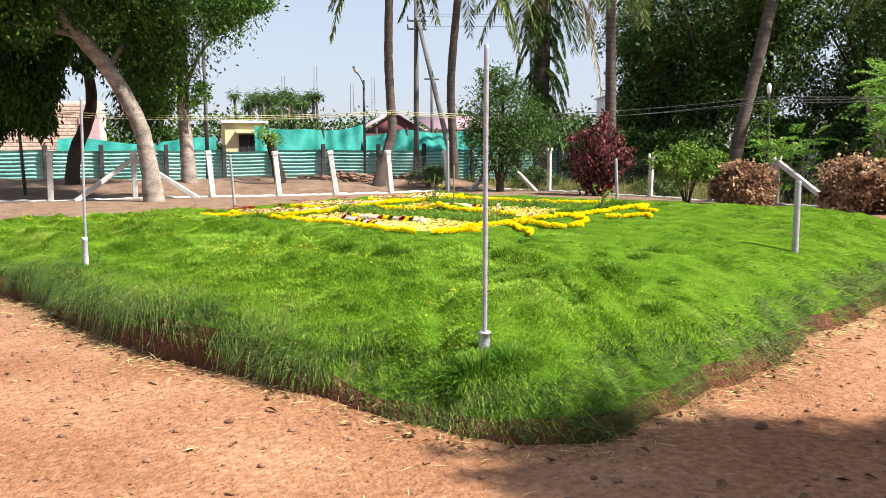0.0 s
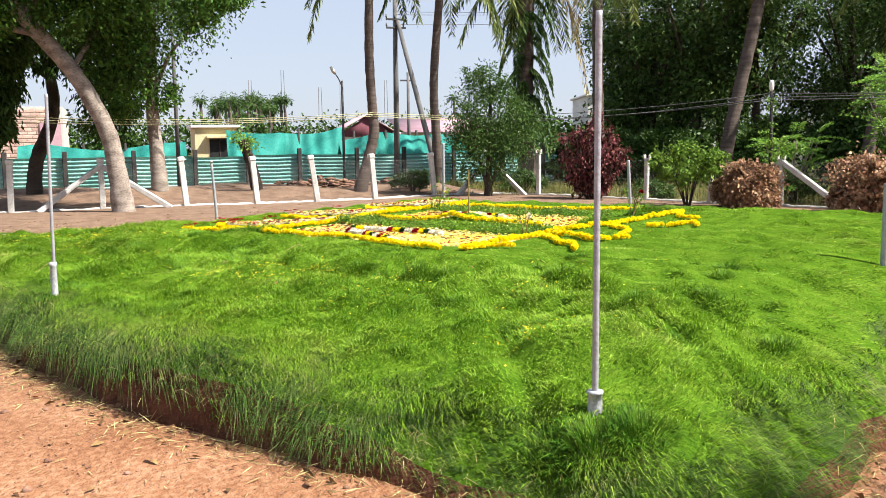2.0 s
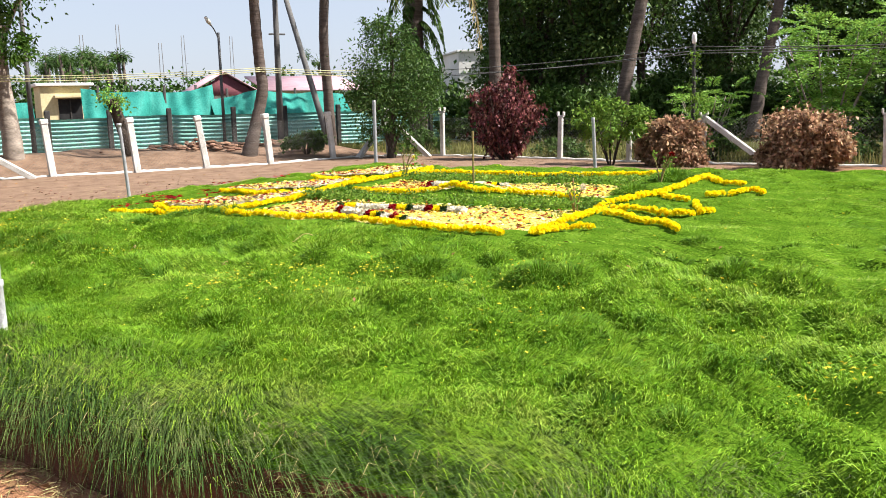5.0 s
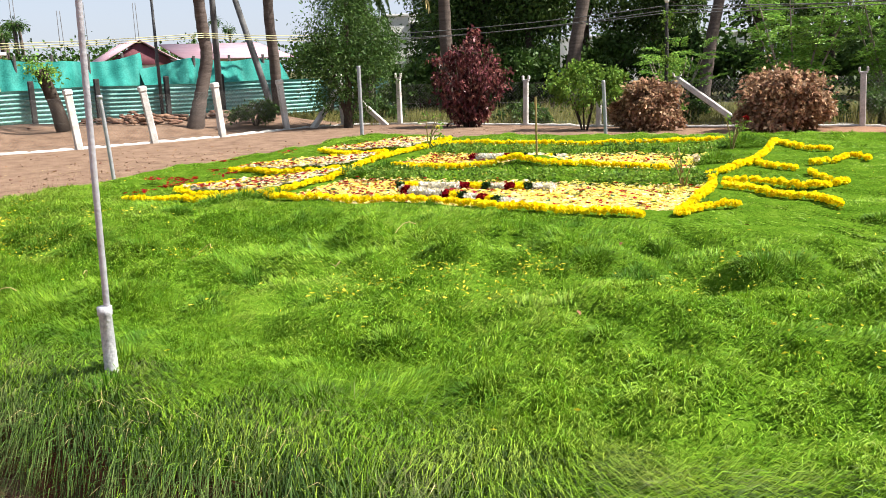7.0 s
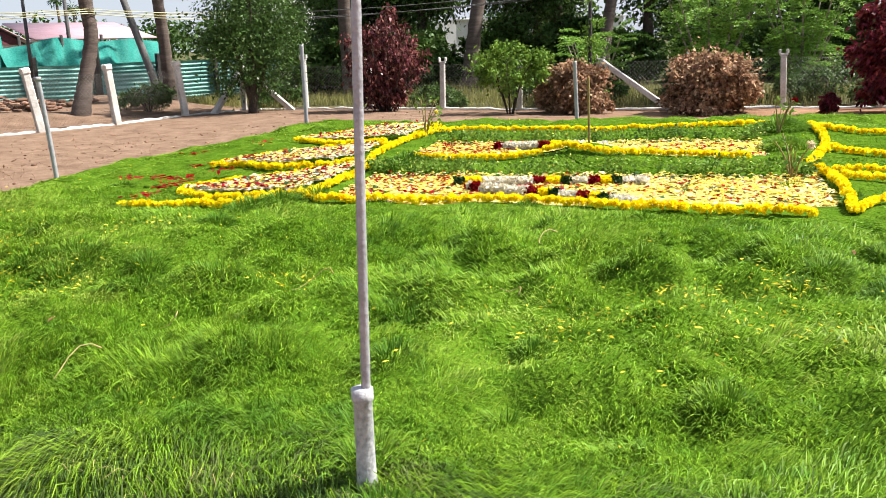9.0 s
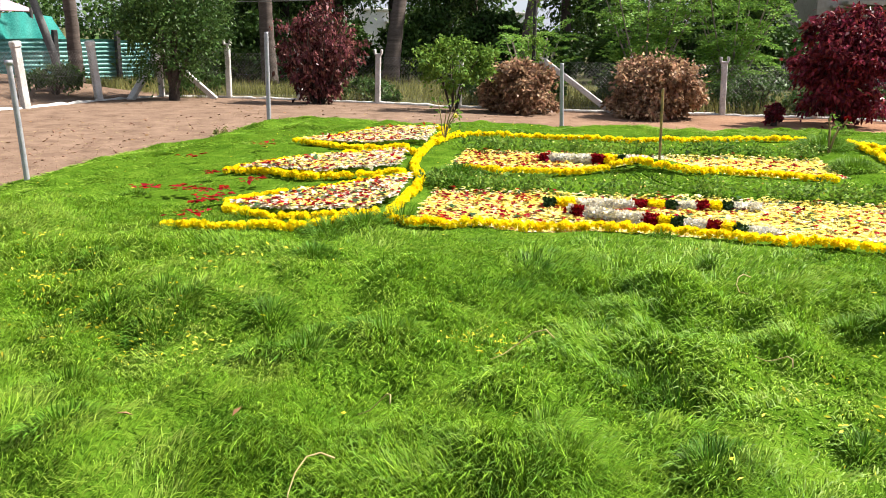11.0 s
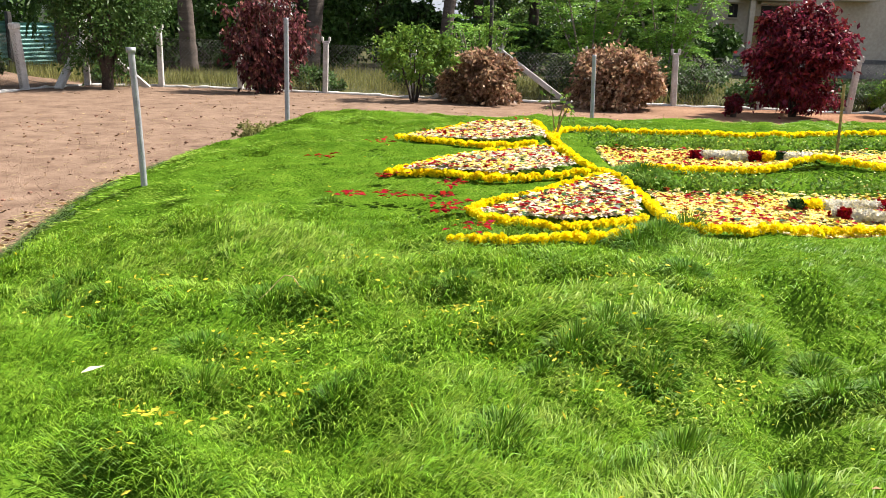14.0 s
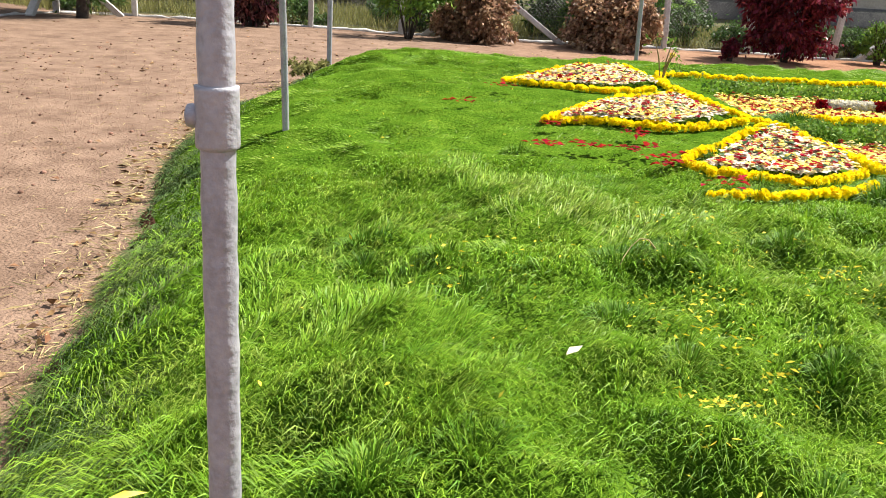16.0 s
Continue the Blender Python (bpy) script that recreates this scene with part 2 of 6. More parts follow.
def thing(name, label, category, at=(0, 0, 0), group="", kind="", turn=0.0):
    """An Empty at the base of a thing."""
    ob = new(name)
    ob.matrix_basis = pose(*at, 0, 0, turn)
    ob.empty_display_size = 0.2
    return tagged(ob, label, category, group, kind)


def joined(pieces):
    """Several (vertices, quads) as one."""
    vs, qs, n = [], [], 0
    for v, q in pieces:
        vs.append(np.asarray(v, float))
        qs.append(np.asarray(q, int) + n)
        n += len(v)
    return np.concatenate(vs), np.concatenate(qs)


def spline(points, steps=8, closed=False):
    """Catmull-Rom through the points."""
    p = np.asarray(points, float)
    if closed:
        p = np.concatenate([p[-1:], p, p[:2]])
    else:
        p = np.concatenate([2 * p[:1] - p[1:2], p, 2 * p[-1:] - p[-2:-1]])
    out = []
    for i in range(1, len(p) - 2):
        for s in np.arange(steps) / steps:
            a, b, c, d = p[i - 1:i + 3]
            out.append(0.5 * (2 * b + (c - a) * s + (2 * a - 5 * b + 4 * c - d) * s * s + (3 * b - a - 3 * c + d) * s ** 3))
    if not closed:
        out.append(p[-2])
    return np.array(out)


def tube(points, radii, sides=8, wobble=0.0):
    """A closed tapering tube along points: vertices and quads."""
    p = np.asarray(points, float)
    r = np.broadcast_to(np.asarray(radii, float), (len(p),)).copy()
    p = np.concatenate([p[:1], p, p[-1:]])
    r = np.concatenate([[r[0] * 0.02], r, [r[-1] * 0.02]])
    tan = np.gradient(p, axis=0)
    tan[0], tan[-1] = tan[1], tan[-2]
    tan /= np.linalg.norm(tan, axis=1)[:, None] + 1e-9
    axis = np.eye(3)[int(np.argmin(np.abs(tan).max(0)))]
    side = np.cross(tan, axis)
    side /= np.linalg.norm(side, axis=1)[:, None] + 1e-9
    other = np.cross(tan, side)
    ang = np.arange(sides) * 2 * math.pi / sides
    rr = r[:, None] * (1 + wobble * rng.uniform(-1, 1, (len(p), sides)))
    v = p[:, None] + rr[..., None] * (np.cos(ang)[None, :, None] * side[:, None] + np.sin(ang)[None, :, None] * other[:, None])
    i, j = np.meshgrid(np.arange(len(p) - 1), np.arange(sides), indexing="ij")
    k = (j + 1) % sides
    q = np.stack([i * sides + j, i * sides + k, (i + 1) * sides + k, (i + 1) * sides + j], -1).reshape(-1, 4)
    return v.reshape(-1, 3), q


def block(size, at=(0, 0, 0), bevel=0.01, m=None):
    """A bevelled box: vertices and quads are not enough for its corners, so it comes as a mesh."""
    bm = bmesh.new()
    bmesh.ops.create_cube(bm, size=1.0, matrix=Matrix.Diagonal((*size, 1)))
    if bevel:
        bmesh.ops.bevel(bm, geom=bm.edges[:], offset=bevel, segments=1, affect="EDGES", profile=0.6)
    bmesh.ops.transform(bm, matrix=(m or Matrix.Identity(4)) @ Matrix.Translation(at), verts=bm.verts)
    me = bpy.data.meshes.new("block")
    bm.to_mesh(me)
    bm.free()
    return me


def unit(v):
    return v / (np.linalg.norm(v, axis=-1, keepdims=True) + 1e-9)


def leaf_mesh(name, at, along, length, width, fold=0.25, normal=None):
    """Many folded four-cornered leaves, each an island of its own."""
    n = len(at)
    along = unit(along)
    nor = rng.normal(size=(n, 3)) + [0, 0, 0.8] if normal is None else normal
    side = unit(np.cross(along, nor))
    up = np.cross(side, along)
    length, width = np.broadcast_to(length, (n,))[:, None], np.broadcast_to(width, (n,))[:, None]
    mid = at + along * length * 0.45
    v = np.stack([at, mid + side * width * 0.5 + up * width * fold, at + along * length, mid - side * width * 0.5 + up * width * fold], 1)
    return mesh_of(name, v.reshape(-1, 3), np.arange(4 * n).reshape(-1, 4))


def clumped(blobs, per, spread=0.16):
    """Leaf places: each blob (x, y, z, rx, ry, rz, weight) holds clumps, mostly near its skin, and leaves round them."""
    spots, outs = [], []
    for x, y, z, rx, ry, rz, w in blobs:
        k = max(3, int(w))
        d = unit(rng.normal(size=(k, 3)))
        rad = rng.uniform(0.25, 1.0, (k, 1)) ** 0.5
        c = np.array([x, y, z]) + d * rad * [rx, ry, rz]
        s = spread * (rx * ry * rz) ** (1 / 3) * rng.uniform(0.7, 1.5, (k, 1, 1))
        pts = c[:, None] + rng.normal(size=(k, per, 3)) * s
        spots.append(pts.reshape(-1, 3))
        outs.append(np.repeat(d, per, 0))
    return np.concatenate(spots), np.concatenate(outs)


def crown_mesh(name, blobs, per, size, slim=0.5, droop=0.3, spread=0.16):
    at, out = clumped(blobs, per, spread)
    along = out * 0.6 + rng.normal(size=at.shape) * 0.8 + [0, 0, -droop]
    ln = size * rng.uniform(0.6, 1.3, len(at))
    return leaf_mesh(name, at, along, ln, ln * slim)


def value_noise(x, y, cell, seed):
    """Smooth noise from 0 to 1 on a lattice."""
    table = np.random.default_rng(seed).random((256, 256))
    u, w = np.asarray(x) / cell + 100, np.asarray(y) / cell + 100
    i, j = np.floor(u).astype(int), np.floor(w).astype(int)
    f, g = u - i, w - j
    f, g = f * f * (3 - 2 * f), g * g * (3 - 2 * g)
    i, j = i % 255, j % 255
    return (table[i, j] * (1 - f) + table[i + 1, j] * f) * (1 - g) + (table[i, j + 1] * (1 - f) + table[i + 1, j + 1] * f) * g


def ease(a, b, x):
    t = np.clip((np.asarray(x, float) - a) / (b - a), 0, 1)
    return t * t * (3 - 2 * t)


# ---- ground ----
def ground_z(x, y):
    x, y = np.asarray(x, float), np.asarray(y, float)
    z = -0.12 * ease(9, 15, x) + 0.03 * (value_noise(x, y, 1.7, 3) - 0.5) + 0.012 * (value_noise(x, y, 0.35, 4) - 0.5)
    heap = ease(26.3, 28.5, y) * (1 - ease(31.5, 34, y)) * (1 - ease(9, 12, x))
    return z + heap * (0.10 + 0.32 * value_noise(x, y, 1.6, 5))


def axis_steps(fine_from, fine_to, step):
    near = np.arange(fine_from, fine_to, step)
    grow = np.cumsum(step * 1.25 ** np.arange(1, 46))
    grow = grow[grow < 2500]
    return np.concatenate([(near[0] - grow)[::-1], near, near[-1] + grow])


gx, gy = axis_steps(-8, 19, 0.19), axis_steps(-1, 34, 0.19)
GX, GY = np.meshgrid(gx, gy, indexing="ij")
ii, jj = np.meshgrid(np.arange(len(gx) - 1), np.arange(len(gy) - 1), indexing="ij")
cell = ii * len(gy) + jj
ground_quads = np.stack([cell, cell + len(gy), cell + len(gy) + 1, cell + 1], -1).reshape(-1, 4)
ground = part("ground", mesh_of("ground", np.stack([GX, GY, ground_z(GX, GY)], -1).reshape(-1, 3), ground_quads, smooth=True), M_DIRT)
tagged(ground, "bare red-brown trampled earth with fine grit", "ground", kind="structure")

# ---- the raised lawn ----
LAWN_C = np.array([3.6, 11.2])
LAWN_EDGE = [(1.75, 3.82), (2.3, 3.85), (2.8, 4.15), (3.73, 4.6), (4.8, 5.3), (6.26, 6.1), (8.0, 7.1), (9.5, 8.2), (10.3, 9.4),
             (9.8, 10.9), (8.7, 12.6), (7.7, 14.3), (6.8, 16.1), (6.1, 17.2), (5.2, 17.5), (3.8, 17.1), (2.4, 16.7), (0.8, 15.9), (-0.4, 15.15),
             (-1.1, 14.75), (-1.8, 14.3), (-2.7, 13.75), (-3.1, 13.0), (-2.95, 12.2), (-2.5, 11.2), (-2.0, 10.3), (-1.5, 9.45),
             (-1.0, 8.5), (-0.4, 7.15), (0.08, 6.15), (0.7, 5.25), (1.2, 4.35)]
edge = spline(LAWN_EDGE, 14, closed=True)
edge = edge + (value_noise(edge[:, 0], edge[:, 1], 0.35, 9)[:, None] - 0.5) * 0.16 * unit(edge - LAWN_C) + (value_noise(edge[:, 0], edge[:, 1], 0.12, 8)[:, None] - 0.5) * 0.06 * unit(edge - LAWN_C)
edge_out = edge - LAWN_C
edge_ang = np.arctan2(edge_out[:, 1], edge_out[:, 0])
order = np.argsort(edge_ang)
edge_ang, edge_rad = edge_ang[order], np.hypot(edge_out[:, 0], edge_out[:, 1])[order]
edge_tan = unit(np.roll(edge, -1, 0) - np.roll(edge, 1, 0))[order]
edge_slant = np.abs(np.cos(edge_ang) * edge_tan[:, 1] - np.sin(edge_ang) * edge_tan[:, 0])
U = unit(np.array([0.45, -0.89]))
BED_1, BED_2 = (2.69, 10.38, 1.58, 0.50), (4.2, 11.34, 1.46, 0.42)   # centre, half length, half width


def inside_edge(x, y):
    """How far inside the lawn's edge a place lies (negative outside), and its bearing."""
    dx, dy = x - LAWN_C[0], y - LAWN_C[1]
    a = np.arctan2(dy, dx)
    r = np.interp(a, edge_ang, edge_rad, period=2 * math.pi)
    k = np.interp(a, edge_ang, edge_slant, period=2 * math.pi)
    return (r - np.hypot(dx, dy)) * k, a


def in_bed(x, y, bed, soft=0.05):
    cx, cy, hl, hw = bed
    s = (x - cx) * U[0] + (y - cy) * U[1]
    t = -(x - cx) * U[1] + (y - cy) * U[0]
    return (1 - ease(hl - soft, hl + soft, np.abs(s))) * (1 - ease(hw - soft, hw + soft, np.abs(t)))


def cut_side(a):
    """Where the mound's edge is cut off short: along the path."""
    return ease(-3.0, -2.75, a) * (1 - ease(-2.12, -1.88, a))


def lawn_z(x, y):
    x, y = np.asarray(x, float), np.asarray(y, float)
    d, a = inside_edge(x, y)
    d = d + 0.10 * (value_noise(x, y, 0.8, 11) - 0.5) * ease(0, 0.3, d)
    cut = cut_side(a) + 0.35 * ease(-1.85, -1.55, a) * (1 - ease(-0.6, -0.2, a))
    steep = np.interp(d, [-0.1, 0, 0.04, 0.10, 0.25, 0.45, 0.75, 1.4, 3, 6], [-0.12, -0.04, 0.17, 0.27, 0.35, 0.38, 0.40, 0.45, 0.51, 0.53])
    gentle = np.interp(d, [-0.1, 0, 0.04, 0.10, 0.25, 0.45, 0.75, 1.4, 3, 6], [-0.12, -0.04, 0.00, 0.05, 0.15, 0.25, 0.355, 0.44, 0.51, 0.53])
    z = steep * cut + gentle * (1 - cut)
    far_in = ease(0.2, 1.2, d)
    z = z + 0.025 * np.clip(x - 1.5, 0, 4.5) * far_in
    rough = far_in * (1 - 0.55 * ease(5.0, 7.5, 0.9 * x + 0.43 * y)) * (1 - 0.72 * in_bed(x, y, (3.5, 11.2, 3.2, 2.3), 0.5))   # trodden flatter among the flowers
    z = z + rough * (0.05 * (value_noise(x, y, 0.9, 12) - 0.5) + 0.15 * (value_noise(x, y, 0.33, 13) - 0.5))
    z = z + 0.10 * np.exp(-(((x - 3.8) / 0.35) ** 2 + ((y - 11) / 0.35) ** 2))
    z = z + rough * 0.085 * (value_noise(x, y, 0.16, 14) - 0.5)
    return z - 0.06 * np.maximum(in_bed(x, y, BED_1), in_bed(x, y, BED_2))


angs = np.linspace(-math.pi, math.pi, 620, endpoint=False)
ring = np.concatenate([np.linspace(0.02, 0.9, 105), 1 - np.geomspace(0.095, 0.004, 26), [1.0, 1.006]])
AR, RR = np.meshgrid(angs, ring, indexing="ij")
reach = np.interp(AR, edge_ang, edge_rad, period=2 * math.pi) * RR
lx, ly = LAWN_C[0] + reach * np.cos(AR), LAWN_C[1] + reach * np.sin(AR)
ii, jj = np.meshgrid(np.arange(len(angs)), np.arange(len(ring) - 1), indexing="ij")
nxt = (ii + 1) % len(angs)
lawn_quads = np.stack([ii * len(ring) + jj, ii * len(ring) + jj + 1, nxt * len(ring) + jj + 1, nxt * len(ring) + jj], -1).reshape(-1, 4)
lawn = part("lawn_mound", mesh_of("lawn_mound", np.stack([lx, ly, lawn_z(lx, ly)], -1).reshape(-1, 3), lawn_quads, smooth=True), M_SOIL)
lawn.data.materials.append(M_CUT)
# outermost rings get the cut soil with overhang shade in its colour
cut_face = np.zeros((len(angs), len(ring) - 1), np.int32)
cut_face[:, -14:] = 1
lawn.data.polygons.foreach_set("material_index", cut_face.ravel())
tagged(lawn, "raised earth mound under the lawn with a cut soil edge darkened for shade", "ground", kind="structure")

# bare places in the turf
BARE = [(1.98, 4.27, 0.13), (-1.15, 12.58, 0.11), (1.55, 3.98, 0.08), (-1.42, 9.5, 0.15)]
WALK_LINE = np.array([(0, 0), (-0.3, 2), (-1.0, 4.1), (-1.9, 6.5), (-2.24, 8.5), (-2.8, 10.2), (-3.5, 12.3)])


def far_from_walk(x, y):
    best = np.full(len(x), 99.0)
    for a, b in zip(WALK_LINE[:-1], WALK_LINE[1:]):
        ab = b - a
        t = np.clip(((x - a[0]) * ab[0] + (y - a[1]) * ab[1]) / (ab @ ab), 0, 1)
        best = np.minimum(best, np.hypot(x - a[0] - t * ab[0], y - a[1] - t * ab[1]))
    return best


def blades(x, y, length, width, lean, turn, z=None, simple=False):
    """Grass blades of five corners, bowed over: vertices, quads, triangles."""
    n = len(x)
    z = lawn_z(x, y) if z is None else z
    root = np.stack([x, y, z - 0.01], -1)
    h = np.stack([np.cos(turn), np.sin(turn), np.zeros(n)], -1)
    s = np.stack([-np.sin(turn), np.cos(turn), np.zeros(n)], -1) * (width / 2)[:, None]
    roll = rng.uniform(-0.6, 0.6, n)[:, None]
    s = s * np.cos(roll) + np.array([0, 0, 1.0]) * np.sin(roll) * width[:, None] / 2
    L = length[:, None]
    ln = lean[:, None]
    up = np.array([0, 0, 1.0])
    lh = np.minimum(ln, 1.0)
    mid = root + L * (0.5 * lh * h + (0.58 - 0.22 * ln) * up)
    tip = root + L * ((0.35 + 0.65 * lh) * h * lh + (0.98 - 0.75 * ln) * up)
    if simple:
        far_tip = 0.2 * mid + 0.8 * tip
        v = np.stack([root - s, root + s, far_tip], 1).reshape(-1, 3)
        return v, np.zeros((0, 4), int), np.arange(3 * n).reshape(-1, 3)
    v = np.stack([root - s, root + s, mid - s * 0.8, mid + s * 0.8, tip], 1).reshape(-1, 3)
    b = np.arange(n)[:, None] * 5
    return v, b + [0, 1, 3, 2], b + [2, 3, 4]


def sow(per_m2, near, far, wide, bunch=52, rim_only=0.0):
    """Grass in bunches: blades spread out of each bunch's heart and bow with the lie of the turf."""
    box = (-3.3, 10.9, 3.6, 18.2)
    n = int(per_m2 / bunch * (box[1] - box[0]) * (box[3] - box[2]))
    cx, cy = rng.uniform(box[0], box[1], n), rng.uniform(box[2], box[3], n)
    away, d = far_from_walk(cx, cy), inside_edge(cx, cy)[0]
    keep = (d > 0.0) & (away >= near) & (away < far)
    keep &= (in_bed(cx, cy, BED_1) < 0.4) & (in_bed(cx, cy, BED_2) < 0.4)
    if rim_only:
        keep &= d < rim_only
    cx, cy = cx[keep], cy[keep]
    n = len(cx)
    tall, way, spread = rng.uniform(0.65, 1.35, n), rng.normal(0, 0.7, n), rng.uniform(0.035, 0.075, n)
    idx = np.repeat(np.arange(n), bunch)
    n = len(idx)
    ox, oy = rng.normal(0, 1, n), rng.normal(0, 1, n)
    x, y = cx[idx] + ox * spread[idx], cy[idx] + oy * spread[idx]
    d, a = inside_edge(x, y)
    keep = (d > 0.012 + 0.06 * cut_side(a) * value_noise(x, y, 0.4, 19) * rng.uniform(0.4, 1.0, len(d))) & (in_bed(x, y, BED_1) < 0.5) & (in_bed(x, y, BED_2) < 0.5)
    if not rim_only:   # old long grass takes over on the banks, bank shade in its colour
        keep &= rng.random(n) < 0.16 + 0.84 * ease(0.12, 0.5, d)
    for bx, by, br in BARE:
        keep &= np.hypot(x - bx, y - by) > br * rng.uniform(0.5, 1.2, n)
    x, y, d, a, ox, oy, idx = x[keep], y[keep], d[keep], a[keep], ox[keep], oy[keep], idx[keep]
    n = len(x)
    tuft = ease(0.62, 0.85, value_noise(x, y, 0.30, 22))
    lush = value_noise(x, y, 1.1, 23)
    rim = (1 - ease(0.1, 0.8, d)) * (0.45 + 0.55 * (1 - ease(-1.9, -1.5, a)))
    bedside = np.maximum(in_bed(x, y, (BED_1[0], BED_1[1], 1.8, 0.75)), in_bed(x, y, (BED_2[0], BED_2[1], 1.7, 0.6)))
    length = (0.044 + 0.036 * lush + 0.020 * tuft + 0.032 * rim) * tall[idx] * rng.uniform(0.6, 1.35, n) * (1 - 0.35 * bedside)
    flow = 1.2 + 4.2 * value_noise(x, y, 0.55, 24) + 2.0 * value_noise(x, y, 0.2, 25) + way[idx]
    spray = np.arctan2(oy, ox)
    out = a + 0.45 + 2.2 * (value_noise(x, y, 0.6, 27) - 0.5) + rng.normal(0, 0.3, n)
    w = ease(0.15, 0.75, rim)
    sx, sy = 0.34 * np.cos(spray) + 0.8 * np.cos(flow), 0.34 * np.sin(spray) + 0.8 * np.sin(flow)
    turn = np.arctan2(sy * (1 - w) + 1.2 * np.sin(out) * w, sx * (1 - w) + 1.2 * np.cos(out) * w) + rng.normal(0, 0.24, n)
    lean = np.clip(0.60 + 0.18 * np.hypot(ox, oy) + rng.normal(0, 0.17, n) + 0.15 * rim, 0.15, 1.15)
    lean = lean + rng.uniform(0.15, 0.75, n) * (1 - ease(0.2, 0.6, d))   # banks are combed over and hang
    if rim_only:   # hangs over the cut
        over = cut_side(a) * (1 - ease(0.08, 0.28, d))
        lean, length = lean + 0.55 * over, length * (1 + 1.0 * over * rng.uniform(0.4, 1.3, n))
    if near > 4:
        lean = lean + 0.38
    return blades(x, y, length, wide * rng.uniform(0.7, 1.3, n), lean, turn, None, near > 4)


def merged(name, groups):
    vs, qs, ts, k = [], [], [], 0
    for v, q, t in groups:
        vs.append(v), qs.append(q + k), ts.append(t + k)
        k += len(v)
    return mesh_of(name, np.concatenate(vs), np.concatenate(qs), np.concatenate(ts))


grass = part("grass", merged("grass", [sow(9600, 0, 2.4, 0.0034), sow(4400, 0, 2.4, 0.0032, 6), sow(5600, 2.4, 4.6, 0.0050), sow(1900, 2.4, 4.6, 0.0048, 6), sow(4700, 4.6, 30, 0.010), sow(1800, 4.6, 30, 0.010, 6)]), M_GRASS)
tagged(grass, "long soft bright green lawn grass combed over in swirls", "grass", kind="stuff")
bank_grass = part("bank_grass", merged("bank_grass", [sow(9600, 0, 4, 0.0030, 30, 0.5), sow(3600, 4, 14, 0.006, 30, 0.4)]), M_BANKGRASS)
tagged(bank_grass, "long olive-green old grass hanging over the lawn's banks, darkened for shade", "grass", kind="stuff")


def tuft_patch(spots):
    """Domed tufts: upright in the middle, bowing outwards at the rim."""
    xs, ys, ls, ts, le = [], [], [], [], []
    for cx, cy, r, ln in spots:
        k = int(9500 * r * r * 3.14) + 60
        rad, a = r * np.sqrt(rng.random(k)) * rng.uniform(0.7, 1.15, k), rng.uniform(0, 6.283, k)
        xs.append(cx + rad * np.cos(a)), ys.append(cy + 0.8 * rad * np.sin(a))
        ls.append(ln * (1.15 - 0.45 * rad / r)), ts.append(a + rng.normal(0, 0.6, k)), le.append(0.4 + 0.6 * rad / r)
    x, y = np.concatenate(xs), np.concatenate(ys)
    n = len(x)
    return blades(x, y, np.concatenate(ls) * rng.uniform(0.6, 1.2, n), rng.uniform(0.0035, 0.006, n), np.concatenate(le) + rng.normal(0, 0.12, n), np.concatenate(ts))


tuft_spots = [(1.12, 11.74, 0.15, 0.14), (1.28, 11.66, 0.15, 0.14), (1.5, 11.57, 0.10, 0.19), (3.45, 9.25, 0.15, 0.12), (4.9, 9.9, 0.22, 0.14), (5.9, 10.35, 0.25, 0.2), (2.95, 12.2, 0.2, 0.13), (2.6, 12.0, 0.15, 0.12), (1.68, 4.42, 0.2, 0.15), (1.86, 4.38, 0.16, 0.13), (1.5, 4.55, 0.14, 0.13), (-0.55, 8.72, 0.1, 0.13), (-0.7, 8.5, 0.1, 0.12)]
for px, py in ((-0.02, 12.17), (-0.35, 11.56), (-0.2, 11.49), (-0.32, 11.29), (-0.25, 10.74), (0.06, 10.82), (0.08, 10.47), (-0.81, 11.1), (-0.54, 12.71), (0.63, 11.39), (0.01, 11.02), (-0.23, 10.6),
               (0.37, 9.47), (1.3, 9.14), (1.77, 8.12), (1.73, 8.36), (0.28, 7.42), (-0.17, 7.82), (1.31, 9.01), (1.78, 8.04), (1.99, 7.5), (-0.06, 12.3), (-0.74, 13.3), (-0.79, 13.61),
               (-0.81, 12.0), (-2.07, 12.94), (-1.9, 12.76), (0.42, 9.6), (-0.14, 9.69), (-0.01, 9.22)):
    tuft_spots.append((px, py, rng.uniform(0.08, 0.15), rng.uniform(0.085, 0.12)))
for k in range(260):
    px, py = rng.uniform(-2.4, 8.0), rng.uniform(4.6, 16.0)
    if inside_edge(px, py)[0] > 0.7 and 0.9 * px + 0.43 * py < 7.0 and in_bed(px, py, (3.3, 10.8, 1.7, 1.3)) < 0.1:
        tuft_spots.append((px, py, rng.uniform(0.05, 0.13), rng.uniform(0.07, 0.115)))
tufts = part("grass_tufts", merged("grass_tufts", [tuft_patch(tuft_spots)]), M_TUFT)
tagged(tufts, "darker upright tufts of coarse grass in the lawn", "grass", kind="stuff")


def strand_patch(n):
    """Dry blades that hang over the cut edge of the mound."""
    a = rng.uniform(-3.0, -0.4, n)
    r = np.interp(a, edge_ang, edge_rad, period=2 * math.pi) - rng.uniform(0.03, 0.35, n)
    x, y = LAWN_C[0] + r * np.cos(a), LAWN_C[1] + r * np.sin(a)
    return blades(x, y, rng.uniform(0.08, 0.16, n), rng.uniform(0.0015, 0.003, n), rng.uniform(0.8, 1.5, n), a + rng.normal(0, 0.8, n))


straw = part("dry_grass_strands", merged("dry_grass_strands", [strand_patch(1300)]), M_STRAW)
